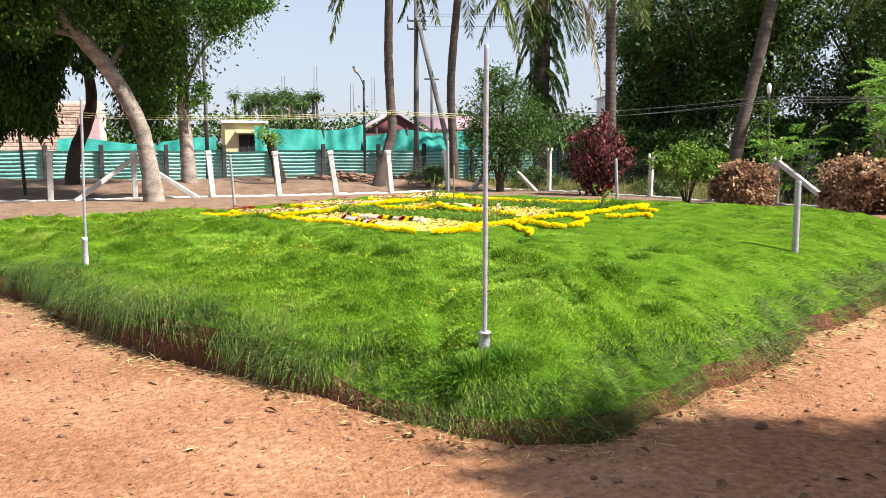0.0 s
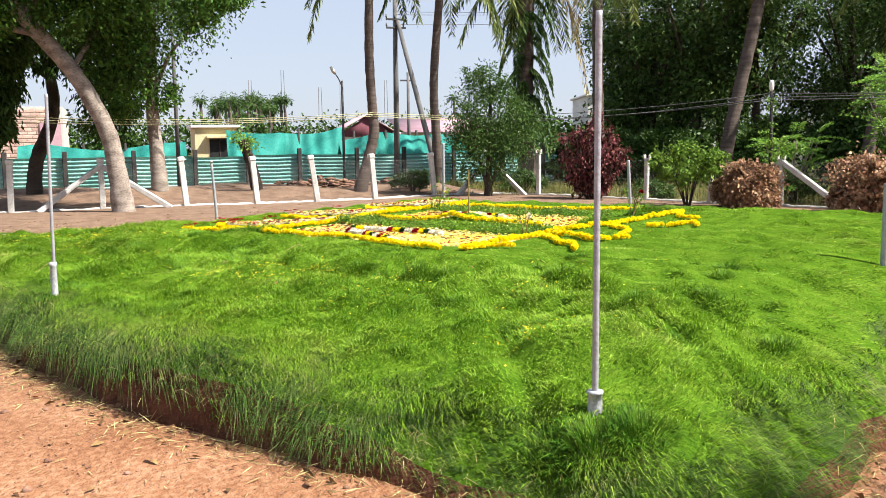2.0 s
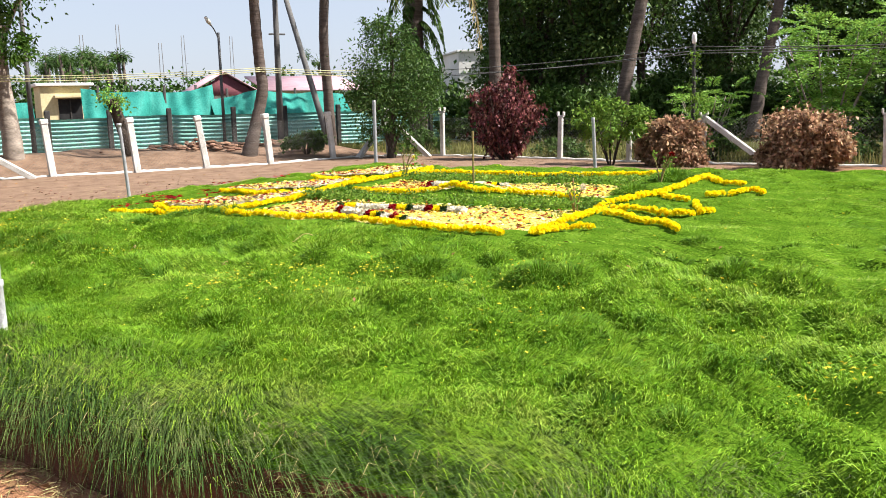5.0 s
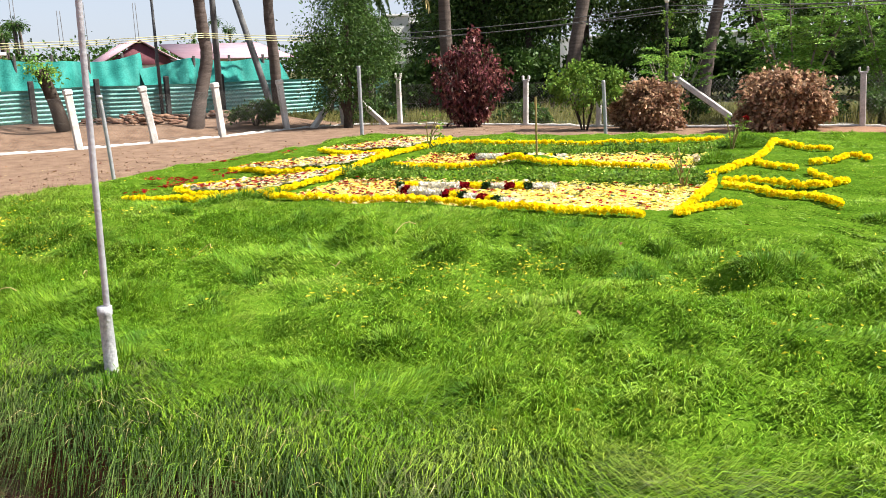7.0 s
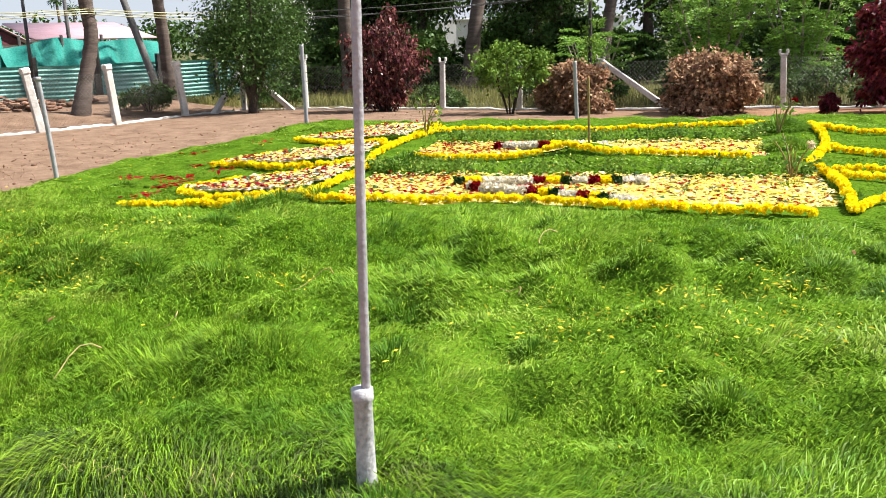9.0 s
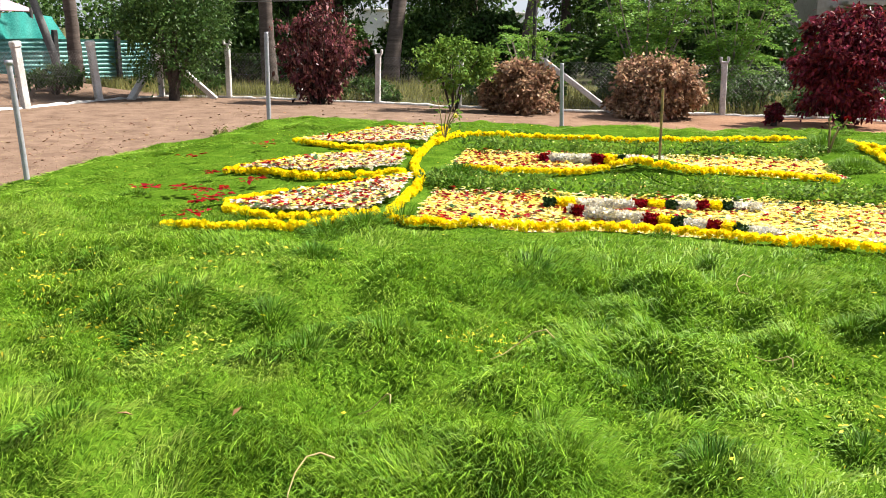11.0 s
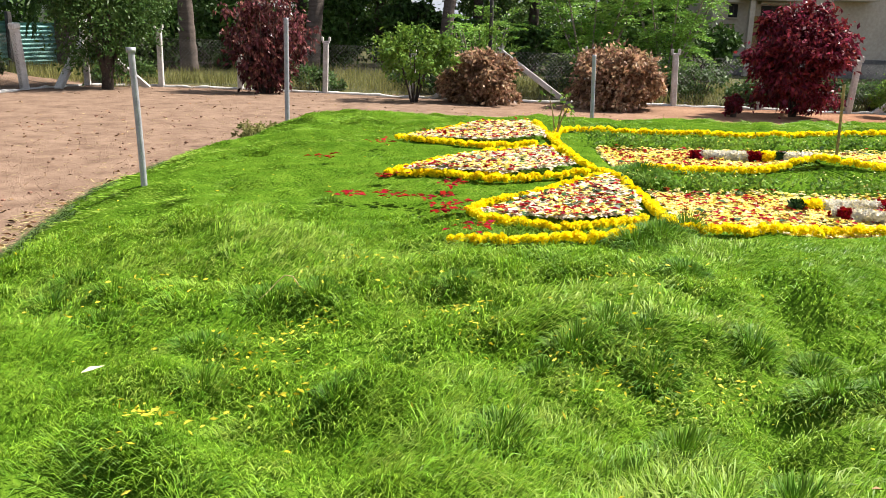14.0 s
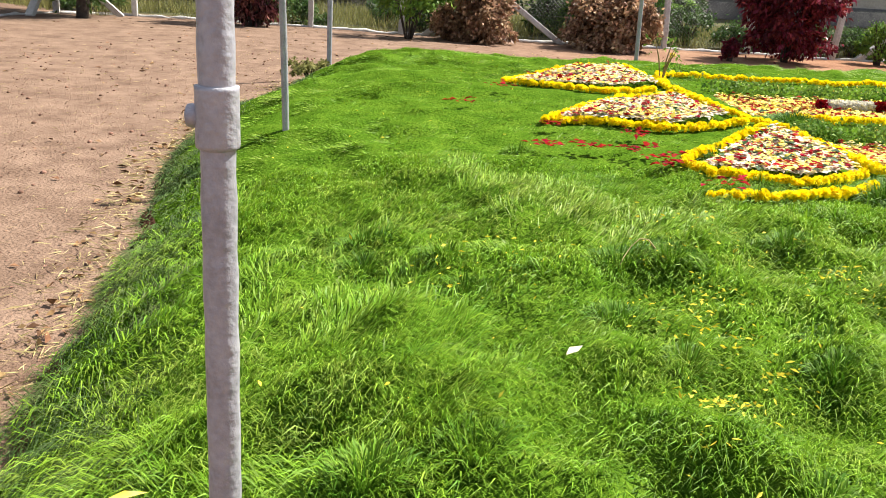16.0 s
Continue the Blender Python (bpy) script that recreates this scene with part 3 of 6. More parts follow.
tagged(straw, "dry straw-coloured strands hanging over the mound's edge", "grass", kind="stuff")


# ---- poles in the lawn ----
def ribbed(points, radius, steps=60):
    pts = spline(points, max(2, steps // (len(points) - 1)))
    return mesh_of("pipe", *tube(pts, radius * (1 + 0.03 * np.sin(np.arange(len(pts)) * 2.1)), 12, 0.02), smooth=True)


def lawn_pole(x, y, top, radius, lean=(0.0, 0.0), cup=None, label="", knob=False, material=None, cap=False):
    base = float(lawn_z(x, y))
    pole = thing("lawn_pole", label, "pole", (x, y, base), "poles round the lawn")
    h = top - base
    part("pipe", ribbed([(0, 0, -0.15), (lean[0] * 0.5, lean[1] * 0.5, h * 0.5), (lean[0], lean[1], h)], radius), material or M_PIPE, pole)
    if cup:
        r, ch = cup
        prof = [(r * 1.05, -0.1), (r * 1.08, 0.0), (r, ch * 0.3), (r * 0.97, ch * 0.86), (r * 1.12, ch * 0.88), (r * 1.12, ch * 0.99), (r * 0.6, ch)]
        part("foot_cup", mesh_of("cup", *tube([(0, 0, z) for _, z in prof], [q for q, _ in prof], 16, 0.012), smooth=True), M_CUP, pole, "rough grey cement foot cup")
    if knob:
        lo, hi = 1.263 - base, 1.332 - base
        prof = [(radius * 1.02, lo - 0.002), (radius * 1.2, lo), (radius * 1.22, lo + 0.004), (radius * 1.2, hi - 0.004), (radius * 1.22, hi), (radius * 1.0, hi + 0.001)]
        coupling = part("coupling", mesh_of("coupling", *tube([(0, 0, z) for _, z in prof], [q for q, _ in prof], 20), smooth=True), M_PIPE, pole, "painted pipe coupling with a plugged side outlet")
        way = np.array([-0.42, 0.90, 0]) * 1.0
        kz = (lo + hi) / 2
        part("plug", mesh_of("plug", *tube([way * radius * 0.9 + [0, 0, kz], way * radius * 1.35 + [0, 0, kz], way * radius * 1.62 + [0, 0, kz], way * radius * 1.72 + [0, 0, kz]],
                                           [0.012, 0.014, 0.013, 0.008], 12), smooth=True), M_PIPE, coupling)
    if cap:
        part("cap", mesh_of("cap", *tube([(lean[0], lean[1], h - 0.03), (lean[0], lean[1], h + 0.005)], radius * 1.45, 10)), M_PIPE, pole)
    return pole


lawn_pole(1.772, 4.59, 2.04, 0.0142, (0.008, 0.0), (0.033, 0.105), "slender aluminium-painted pipe standing in a cement cup")
lawn_pole(-0.63, 8.63, 1.92, 0.0125, (0.035, -0.03), (0.0255, 0.275), "slender aluminium-painted pipe in a tall cement cup")
lawn_pole(-2.68, 12.85, 1.95, 0.0205, (0.0, 0.0), None, "thick aluminium-painted pipe with a coupling", knob=True)
lawn_pole(1.3, 15.21, 1.31, 0.022, (-0.06, 0.0), None, "short leaning grey pipe post with a cap", cap=True)
lawn_pole(5.9, 17.45, 1.54, 0.030, (0.0, 0.0), None, "short upright pale grey pipe post")
lawn_pole(8.1, 14.15, 1.2, 0.027, (-0.06, 0.03), None, "short slightly leaning grey pipe post")
lawn_pole(5.8, 6.78, 1.13, 0.030, (0.0, 0.0), None, "short stout grey pipe post")
stick = lawn_pole(3.8, 11.0, 1.2, 0.010, (0.01, 0.02), None, "thin bamboo stick between the flower beds", material=M_BAMBOO)
stick.name = "bamboo_stick"


# ---- garlands and flower beds ----
def pompon(seed):
    """A marigold head: short petals all round a low ball."""
    g = np.random.default_rng(seed)
    n = 54
    k = np.arange(n) + 0.5
    ph, th = np.arccos(1 - 1.55 * k / n), math.pi * (1 + 5 ** 0.5) * k
    d = np.stack([np.cos(th) * np.sin(ph), np.sin(th) * np.sin(ph), np.cos(ph)], -1)
    at = d * 0.022
    side = unit(np.cross(d, g.normal(size=(n, 3))))
    other = np.cross(d, side)
    ln = 0.030 * g.uniform(0.8, 1.2, n)[:, None]
    out = unit(d + other * 0.45)
    w = 0.0135
    v = np.stack([at - side * w * 0.6, at + side * w * 0.6, at + out * ln + side * w, at + out * ln - side * w], 1).reshape(-1, 3)
    return mesh_of("marigold", v, np.arange(4 * n).reshape(-1, 4))


POMPONS = [pompon(s) for s in range(4)]


def garland(points, label, step=0.034, size=1.0):
    line = spline(points, 30)
    seg = np.hypot(*np.diff(line, axis=0).T)
    run = np.concatenate([[0], np.cumsum(seg)])
    root = thing("marigold_garland", label, "garland", (line[0][0], line[0][1], float(lawn_z(*line[0]))), "marigold garlands on the lawn")
    for s in np.arange(0, run[-1], step):
        x, y = np.interp(s, run, line[:, 0]), np.interp(s, run, line[:, 1])
        x, y = x + rng.normal(0, 0.008), y + rng.normal(0, 0.008)
        me = POMPONS[int(rng.integers(4))]
        ob = part("marigold", me, M_YELLOW, root)
        z = max(float(lawn_z(x, y)), float(lawn_z(x + 0.06, y)), float(lawn_z(x - 0.06, y))) + 0.027 + rng.normal(0, 0.005)
        k = size * rng.uniform(0.50, 0.66)
        ob.matrix_basis = root.matrix_basis.inverted() @ pose(x, y, z, rng.normal(0, 22), rng.normal(0, 22), rng.uniform(0, 360)) @ Matrix.Diagonal((k, k, k, 1))
    return root


Y = "thick yellow marigold garland "
garland([(1.42, 11.58), (1.5, 11.34), (1.74, 11.08), (1.96, 10.75), (2.06, 10.38), (2.22, 10.08), (2.25, 9.75), (2.36, 9.38), (2.5, 9.0), (2.6, 8.72)], Y + "along the front of the petal bed")
garland([(4.25, 13.38), (3.9, 13.18), (3.45, 12.93), (2.88, 12.56), (2.62, 12.3), (2.25, 12.05), (1.8, 11.82), (1.45, 11.63)], Y + "across the end of both petal beds")
garland([(1.20, 12.70), (1.48, 12.70), (1.76, 12.58), (2.2, 12.5), (2.6, 12.36)], Y + "over the pale petal patch")
garland([(1.18, 12.66), (1.05, 12.5), (1.02, 12.3), (1.07, 12.12), (1.27, 11.97), (1.58, 11.8)], Y + "under the pale petal patch")
garland([(0.62, 12.5), (0.70, 12.3), (0.81, 12.12), (0.99, 11.95), (1.25, 11.77)], Y + "lying loose on the grass")
garland([(2.04, 13.72), (2.45, 13.6), (2.88, 13.5), (3.18, 13.36), (3.47, 13.12), (3.44, 12.96)], Y + "over the middle petal patch")
garland([(2.08, 13.62), (2.17, 13.4), (2.14, 13.15), (2.14, 12.98), (2.22, 12.82), (2.45, 12.66), (2.68, 12.5)], Y + "under the middle petal patch")
garland([(3.5, 14.46), (3.95, 14.34), (4.3, 14.2), (4.68, 14.02), (4.9, 13.76), (4.42, 13.46)], Y + "round the far petal patch")
garland([(3.5, 14.36), (3.4, 14.05), (3.32, 13.72), (3.4, 13.45), (3.7, 13.25)], Y + "beside the far petal patch")
garland([(4.05, 13.22), (4.6, 13.38), (4.86, 13.18), (4.92, 12.8), (4.98, 12.4), (5.2, 11.95), (5.5, 11.5), (5.9, 11.05), (6.22, 10.5)], Y + "along the back of the far bed")
garland([(3.05, 12.2), (3.18, 11.82), (3.38, 11.46), (3.62, 11.2), (3.6, 10.94), (3.68, 10.7), (3.98, 10.55), (4.15, 10.2), (4.2, 9.86)], Y + "on the ridge between the beds")
garland([(2.75, 8.6), (3.12, 8.77), (3.68, 9.05), (4.12, 9.38), (4.42, 9.45), (4.9, 9.58), (5.5, 9.82), (6.3, 10.25)], Y + "across the foot of both beds")
garland([(2.8, 8.6), (3.05, 8.6), (3.24, 8.5)], Y + "as a short side ray")
garland([(3.98, 9.17), (4.07, 8.86), (4.06, 8.6), (4.2, 8.47), (4.42, 8.46)], Y + "as a side ray")
garland([(3.78, 9.03), (3.75, 8.72), (3.69, 8.43), (3.7, 8.25), (3.58, 8.02)], Y + "as a bent side ray")
garland([(4.7, 8.92), (4.54, 8.76), (4.36, 8.56)], Y + "as a twig of a side ray", size=0.85)
garland([(4.96, 9.58), (4.74, 9.26), (4.8, 9.06)], Y + "as a short bent ray")
garland([(6.25, 10.2), (5.88, 9.68), (5.98, 9.45)], Y + "as the outermost ray")
garland([(5.07, 9.12), (5.3, 9.04), (5.58, 9.08), (5.5, 8.86)], Y + "as a loose short ray")
garland([(1.62, 12.44), (1.76, 12.36), (1.9, 12.28)], Y + "curled on the pale petals", size=0.95)
garland([(3.72, 14.12), (3.85, 13.9), (4.05, 13.8)], Y + "curled on the far patch", size=0.95)
garland([(1.36, 12.3), (1.5, 12.24), (1.62, 12.28)], Y + "bunched on the pale petals", size=0.95)
garland([(2.24, 13.08), (2.28, 12.95), (2.46, 12.98)], Y + "curled on the middle patch", size=0.95)


def petals(x, y, size, material, name, parent, lift=0.025):
    n = len(x)
    at = np.stack([x, y, lawn_z(x, y) + lift + rng.uniform(0, 0.013, n)], -1)
    along = np.stack([rng.normal(size=n), rng.normal(size=n), rng.normal(0, 0.1, n)], -1)
    ln = size * rng.uniform(0.6, 1.4, n)
    nor = np.stack([rng.normal(0, 0.12, n), rng.normal(0, 0.12, n), np.ones(n)], -1)
    me = leaf_mesh(name, at - np.array(parent.matrix_basis.translation), along, ln, ln * rng.uniform(0.5, 0.9, n), 0.2, nor)
    return tagged(part(name, me, material, parent), kind="stuff")


def bed_places(bed, n, lo=-1.0, hi=1.0):
    s, t = rng.uniform(lo, hi, n) * bed[2] * 0.99, rng.uniform(-1, 1, n) * bed[3] * 0.99
    return bed[0] + s * U[0] - t * U[1], bed[1] + s * U[1] + t * U[0]


for bed, lab in ((BED_1, "sunken bed strewn with yellow, cream and red petals"), (BED_2, "narrower sunken bed strewn with cream and red petals")):
    root = thing("petal_bed", lab, "flower bed", (bed[0], bed[1], float(lawn_z(bed[0], bed[1]))))
    petals(*bed_places(bed, 13500), 0.036, M_CREAM, "cream_petals", root)
    petals(*bed_places(bed, 8500), 0.036, M_YPETAL, "yellow_petals", root, 0.035)
    x, y = bed_places(bed, 3400)
    s = (x - bed[0]) * U[0] + (y - bed[1]) * U[1]
    k = rng.random(len(x)) < 0.08 + 0.27 * ease(0.3, -0.9, s / bed[2]) + 0.10 * (value_noise(x, y, 0.2, 31) > 0.6)
    petals(x[k], y[k], 0.040, M_RED, "red_petals", root, 0.045)
    x, y = bed_places(bed, 90)
    petals(x, y, 0.05, M_DARKLEAF, "leaf_litter", root, 0.045)

PATCHES = (([(1.16, 12.6), (1.75, 12.5), (2.52, 12.3), (1.95, 11.96), (1.55, 11.86), (1.12, 12.15)], "pale petal patch inside marigold loops"),
           ([(2.12, 13.62), (2.85, 13.45), (3.4, 13.05), (2.8, 12.62), (2.24, 12.9), (2.2, 13.3)], "middle petal patch inside marigold loops"),
           ([(3.5, 14.4), (4.3, 14.14), (4.82, 13.78), (4.0, 13.3), (3.42, 13.55), (3.44, 14.0)], "far petal patch inside marigold loops"))
for corners, lab in PATCHES:
    c = np.array(corners)
    mid = c.mean(0)
    root = thing("petal_patch", lab, "petals", (mid[0], mid[1], float(lawn_z(*mid))), "petal patches")
    for n, size, m, nm, lift in ((3400, 0.034, M_PALE, "white_petals", 0.05), (330, 0.042, M_RED, "red_petals", 0.062), (420, 0.040, M_YPETAL, "yellow_petals", 0.06), (110, 0.045, M_DARKLEAF, "leaf_litter", 0.062)):
        k, u, w = rng.integers(0, len(c), n), np.sqrt(rng.random(n)), rng.random(n)
        p = mid + u[:, None] * ((1 - w)[:, None] * (c[k] - mid) + w[:, None] * (c[(k + 1) % len(c)] - mid))
        petals(p[:, 0], p[:, 1], size, m, nm, root, lift)

# red roses and petals dropped west of the patches
root = thing("fallen_rose_petals", "dark red rose petals dropped in small heaps on grass", "petals", (1.5, 13.2, float(lawn_z(1.5, 13.2))))
xs, ys = [], []
for cx, cy in ((2.3, 14.35), (1.85, 13.62), (1.32, 13.25), (1.2, 12.84), (1.3, 12.98), (1.17, 13.44), (1.08, 12.75), (3.0, 14.3), (0.72, 12.46), (1.75, 13.05)):
    n = int(rng.integers(13, 28))
    xs.append(cx + rng.normal(0, 0.05, n)), ys.append(cy + rng.normal(0, 0.05, n))
petals(np.concatenate(xs), np.concatenate(ys), 0.048, M_RED, "red_petals", root, 0.06)

# yellow petals strewn over the lawn
spots = [(1.4, 8.4), (0.9, 8.3), (0.6, 8.4), (0.6, 8.9), (-0.4, 11.5), (1.0, 8.6), (1.3, 6.8), (-0.4, 12.0), (-0.5, 11.4), (-0.2, 12.5), (-0.7, 12.4), (0.2, 11.6), (-0.4, 11.1),
         (-1.0, 12.4), (-0.9, 13.1), (-1.6, 12.3), (-1.2, 12.2), (1.9, 5.6), (2.4, 6.6), (1.8, 7.6), (0.3, 10.2)]
xs, ys = [rng.uniform(-2.0, 6.5, 520)], [rng.uniform(5.0, 15.0, 520)]
for cx, cy in spots:
    n = int(rng.integers(22, 70))
    sp = rng.uniform(0.06, 0.26)
    xs.append(cx + rng.normal(0, sp, n)), ys.append(cy + rng.normal(0, sp * 0.8, n))
x, y = np.concatenate(xs), np.concatenate(ys)
ok = inside_edge(x, y)[0] > 0.5
x, y = x[ok], y[ok]
n = len(x)
at = np.stack([x, y, lawn_z(x, y) + rng.uniform(0.03, 0.06, n)], -1)
along = np.stack([rng.normal(size=n), rng.normal(size=n), rng.normal(0, 0.3, n)], -1)
ln = rng.uniform(0.010, 0.028, n)
strewn = part("strewn_yellow_petals", leaf_mesh("strewn", at, along, ln, ln * rng.uniform(0.22, 0.42, n), 0.3), M_LOOSE)
tagged(strewn, "loose yellow marigold petals strewn over the grass", "petals", kind="stuff")


def fluffy(a, b, radius, n, petal):
    """Blossoms packed round an axis from a to b."""
    a, b = np.asarray(a, float), np.asarray(b, float)
    s = rng.random(n)[:, None]
    ax = unit(b - a)
    d = rng.normal(size=(n, 3))
    d = unit(d - (d @ ax)[:, None] * ax)
    at = a + (b - a) * s + d * radius * 0.72
    return leaf_mesh("blossoms", at, d + ax * rng.normal(0, 0.5, (n, 1)) + rng.normal(0, 0.25, (n, 3)), petal * rng.uniform(0.7, 1.3, n), petal * 0.8, 0.3)


def flower_rod(a, b, bands, label, radius=0.029):
    """A tuberose garland as a thick white roll with coloured bands."""
    a3 = np.array([*a, float(lawn_z(*a)) + radius + 0.03])
    b3 = np.array([*b, float(lawn_z(*b)) + radius + 0.03])
    root = thing("tuberose_garland", label, "garland", tuple(a3), "white garlands on the beds")
    L = np.linalg.norm(b3 - a3)
    cuts = [0.0]
    for s, w, m in bands:
        cuts += [s, s + w]
    cuts.append(1.0)
    for k in range(len(cuts) - 1):
        p, q = (b3 - a3) * cuts[k], (b3 - a3) * cuts[k + 1]
        if np.linalg.norm(q - p) < 0.01:
            continue
        banded = k % 2 == 1
        m, nm = (bands[k // 2][2], "flower_band") if banded else (M_TUBEROSE, "tuberose_roll")
        rr = radius * (1.15 if banded else 1.0)
        core = part(nm, mesh_of("core", *tube([p, (p * 0.7 + q * 0.3), (p * 0.3 + q * 0.7), q], [rr * 0.7, rr * 0.85, rr * 0.85, rr * 0.7], 10, 0.05)), m, root)
        part("blossoms", fluffy(p, q, rr, int(1500 * np.linalg.norm(q - p)) + 40, 0.026), m, core)


flower_rod((2.40, 11.16), (3.10, 10.04), [(0.0, 0.06, M_DARKLEAF), (0.06, 0.09, M_YELLOW), (0.42, 0.06, M_RED), (0.48, 0.08, M_YELLOW), (0.56, 0.05, M_DARKLEAF), (0.70, 0.06, M_RED), (0.76, 0.06, M_YELLOW), (0.82, 0.05, M_DARKLEAF)],
           "white tuberose roll with red, yellow and dark bands")
flower_rod((2.29, 10.92), (2.50, 9.76), [(0.02, 0.06, M_RED), (0.38, 0.07, M_RED), (0.45, 0.06, M_YELLOW), (0.51, 0.06, M_DARKLEAF), (0.68, 0.06, M_RED), (0.74, 0.06, M_YELLOW), (0.80, 0.06, M_DARKLEAF)],
           "white tuberose roll lying aslant in the petal bed")
flower_rod((3.88, 12.05), (4.08, 11.22), [(0.0, 0.10, M_RED), (0.50, 0.12, M_RED), (0.62, 0.12, M_YELLOW), (0.74, 0.06, M_DARKLEAF)], "short white tuberose roll with a red rose head")
flower_rod((3.92, 12.03), (4.36, 11.2), [(0.38, 0.09, M_RED), (0.47, 0.09, M_YELLOW), (0.56, 0.05, M_DARKLEAF), (0.72, 0.08, M_RED), (0.80, 0.06, M_YELLOW), (0.86, 0.05, M_DARKLEAF)], "short white tuberose roll with red and yellow bands")


# small plants in the lawn
def rose_plant(x, y, h, label, bloom):
    z = float(lawn_z(x, y))
    root = thing("rose_plant", label, "plant", (x, y, z), "rose plants")
    stems = []
    tips = []
    for k in range(5):
        a = rng.uniform(0, 6.28)
        t = np.array([math.cos(a) * 0.12, math.sin(a) * 0.12, h * rng.uniform(0.6, 1.0)])
        stems.append(tube(spline([(0, 0, -0.05), t * [0.4, 0.4, 0.55], t], 4), [0.006] * 6 + [0.004] * 3, 5))
        tips.append(t)
    for st in stems:
        part("stem", mesh_of("stem", *st), M_BAMBOO, root)
    part("leaves", crown_mesh("leaves", [(t[0], t[1], t[2] * 0.8, 0.07, 0.07, h * 0.3, 3) for t in tips], 3, 0.045), M_LEAF_SHRUB, root)
    t = tips[0]
    part("bloom", leaf_mesh("bloom", np.tile(t, (26, 1)), unit(rng.normal(size=(26, 3)) + [0, 0, 0.4]), 0.035, 0.03, 0.3), bloom, root)


rose_plant(3.75, 9.35, 0.32, "small rose plant with pale pink blooms", M_PALE)
rose_plant(4.25, 13.3, 0.38, "small rose plant with a yellow bloom", M_YPETAL)
rose_plant(5.6, 10.25, 0.30, "bare-stemmed rose plant at the bed's end", M_RED)


# ---- herbs along the beds, stray stems and leaves ----
def herb_row(bed, off, label):
    """Small-leaved herbs with tiny pale flowers along one long side of a bed."""
    n = 90
    s, t = rng.uniform(-1.05, 1.0, n) * bed[2], bed[3] + off + rng.normal(0, 0.05, n)
    x, y = bed[0] + s * U[0] - t * U[1], bed[1] + s * U[1] + t * U[0]
    z = lawn_z(x, y)
    root = thing("herb_row", label, "herbs", (bed[0], bed[1], float(lawn_z(bed[0], bed[1]))), "herb rows")
    o = np.array(root.matrix_basis.translation)
    at = np.repeat(np.stack([x, y, z + 0.04], -1), 26, 0) + rng.normal(0, 1, (n * 26, 3)) * [0.05, 0.05, 0.028] - o
    tagged(part("herb_leaf_mass", leaf_mesh("herbs", at, rng.normal(size=at.shape) + [0, 0, 0.2], 0.032 * rng.uniform(0.6, 1.3, len(at)), 0.02), M_LEAF_SHRUB, root), kind="stuff")
    fl = np.repeat(np.stack([x, y, z + 0.085], -1), 1, 0) + rng.normal(0, 1, (n, 3)) * [0.05, 0.05, 0.018] - o
    tagged(part("flower_mass", leaf_mesh("flowers", fl, rng.normal(size=fl.shape), 0.018, 0.014, 0.2, np.tile([0, 0, 1.0], (len(fl), 1))), M_HERBFLOWER, root), kind="stuff")


herb_row(BED_1, 0.10, "row of small green herbs with tiny yellowish flowers")
herb_row(BED_2, 0.10, "row of small green herbs with tiny yellowish flowers")

for k, (x, y, a) in enumerate(((-0.35, 10.1, 0.4), (-0.7, 10.0, 2.0), (0.3, 9.9, 1.0), (-1.2, 10.9, 2.6), (0.7, 9.2, 0.1), (-0.5, 12.6, 1.2), (1.5, 9.6, 2.2), (-1.9, 12.2, 0.8))):
    L = rng.uniform(0.12, 0.28)
    pts = []
    for q in np.linspace(0, 1, 6):
        px, py = x + L * q * math.cos(a + q * 1.2), y + L * q * math.sin(a + q * 1.2)
        pts.append((px, py, float(lawn_z(px, py)) + 0.06 + 0.025 * math.sin(q * 5)))
    pts = np.array(pts)
    root = thing("dry_runner", "pale dry grass runner curling over the turf", "grass stem", tuple(pts[0]), "dry runners")
    part("stem", mesh_of("runner", *tube(pts - pts[0], np.linspace(0.0028, 0.0015, 6), 5)), M_STRAW, root)
for x, y, a in ((1.9, 8.3, 0.5), (2.2, 7.0, 1.7), (-0.9, 10.6, 2.4), (-0.75, 10.35, 0.2), (2.6, 8.0, 2.9), (0.9, 7.6, 1.1), (3.3, 7.4, 0.3)):
    z = float(lawn_z(x, y)) + 0.05
    ob = part("dry_leaf", leaf_mesh("dry_leaf", np.array([[x, y, z]]), np.array([[math.cos(a), math.sin(a), 0.25]]), 0.048, 0.018, 0.3, np.array([[0.2, 0.1, 1.0]])), M_DRYLEAF)
    tagged(ob, "curled dry brown leaf lying on the grass", "leaf", "dry leaves on the lawn")


# ---- fence ----
NORTH = [(-8.8, 25.0), (-6.7, 25.0), (-4.65, 25.0), (-2.6, 25.0), (-0.5, 25.35), (1.55, 25.1), (3.4, 25.1), (5.05, 25.1), (6.75, 25.3), (8.85, 26.1), (10.85, 26.6), (12.15, 25.7)]
EAST = [(13.0, 24.1), (13.8, 22.3), (14.55, 20.45), (15.25, 18.6), (16.1, 16.85), (17.0, 15.05), (17.75, 13.3), (18.5, 11.5), (19.3, 9.7), (20.1, 7.9), (20.9, 6.1)]
POSTS = NORTH + EAST


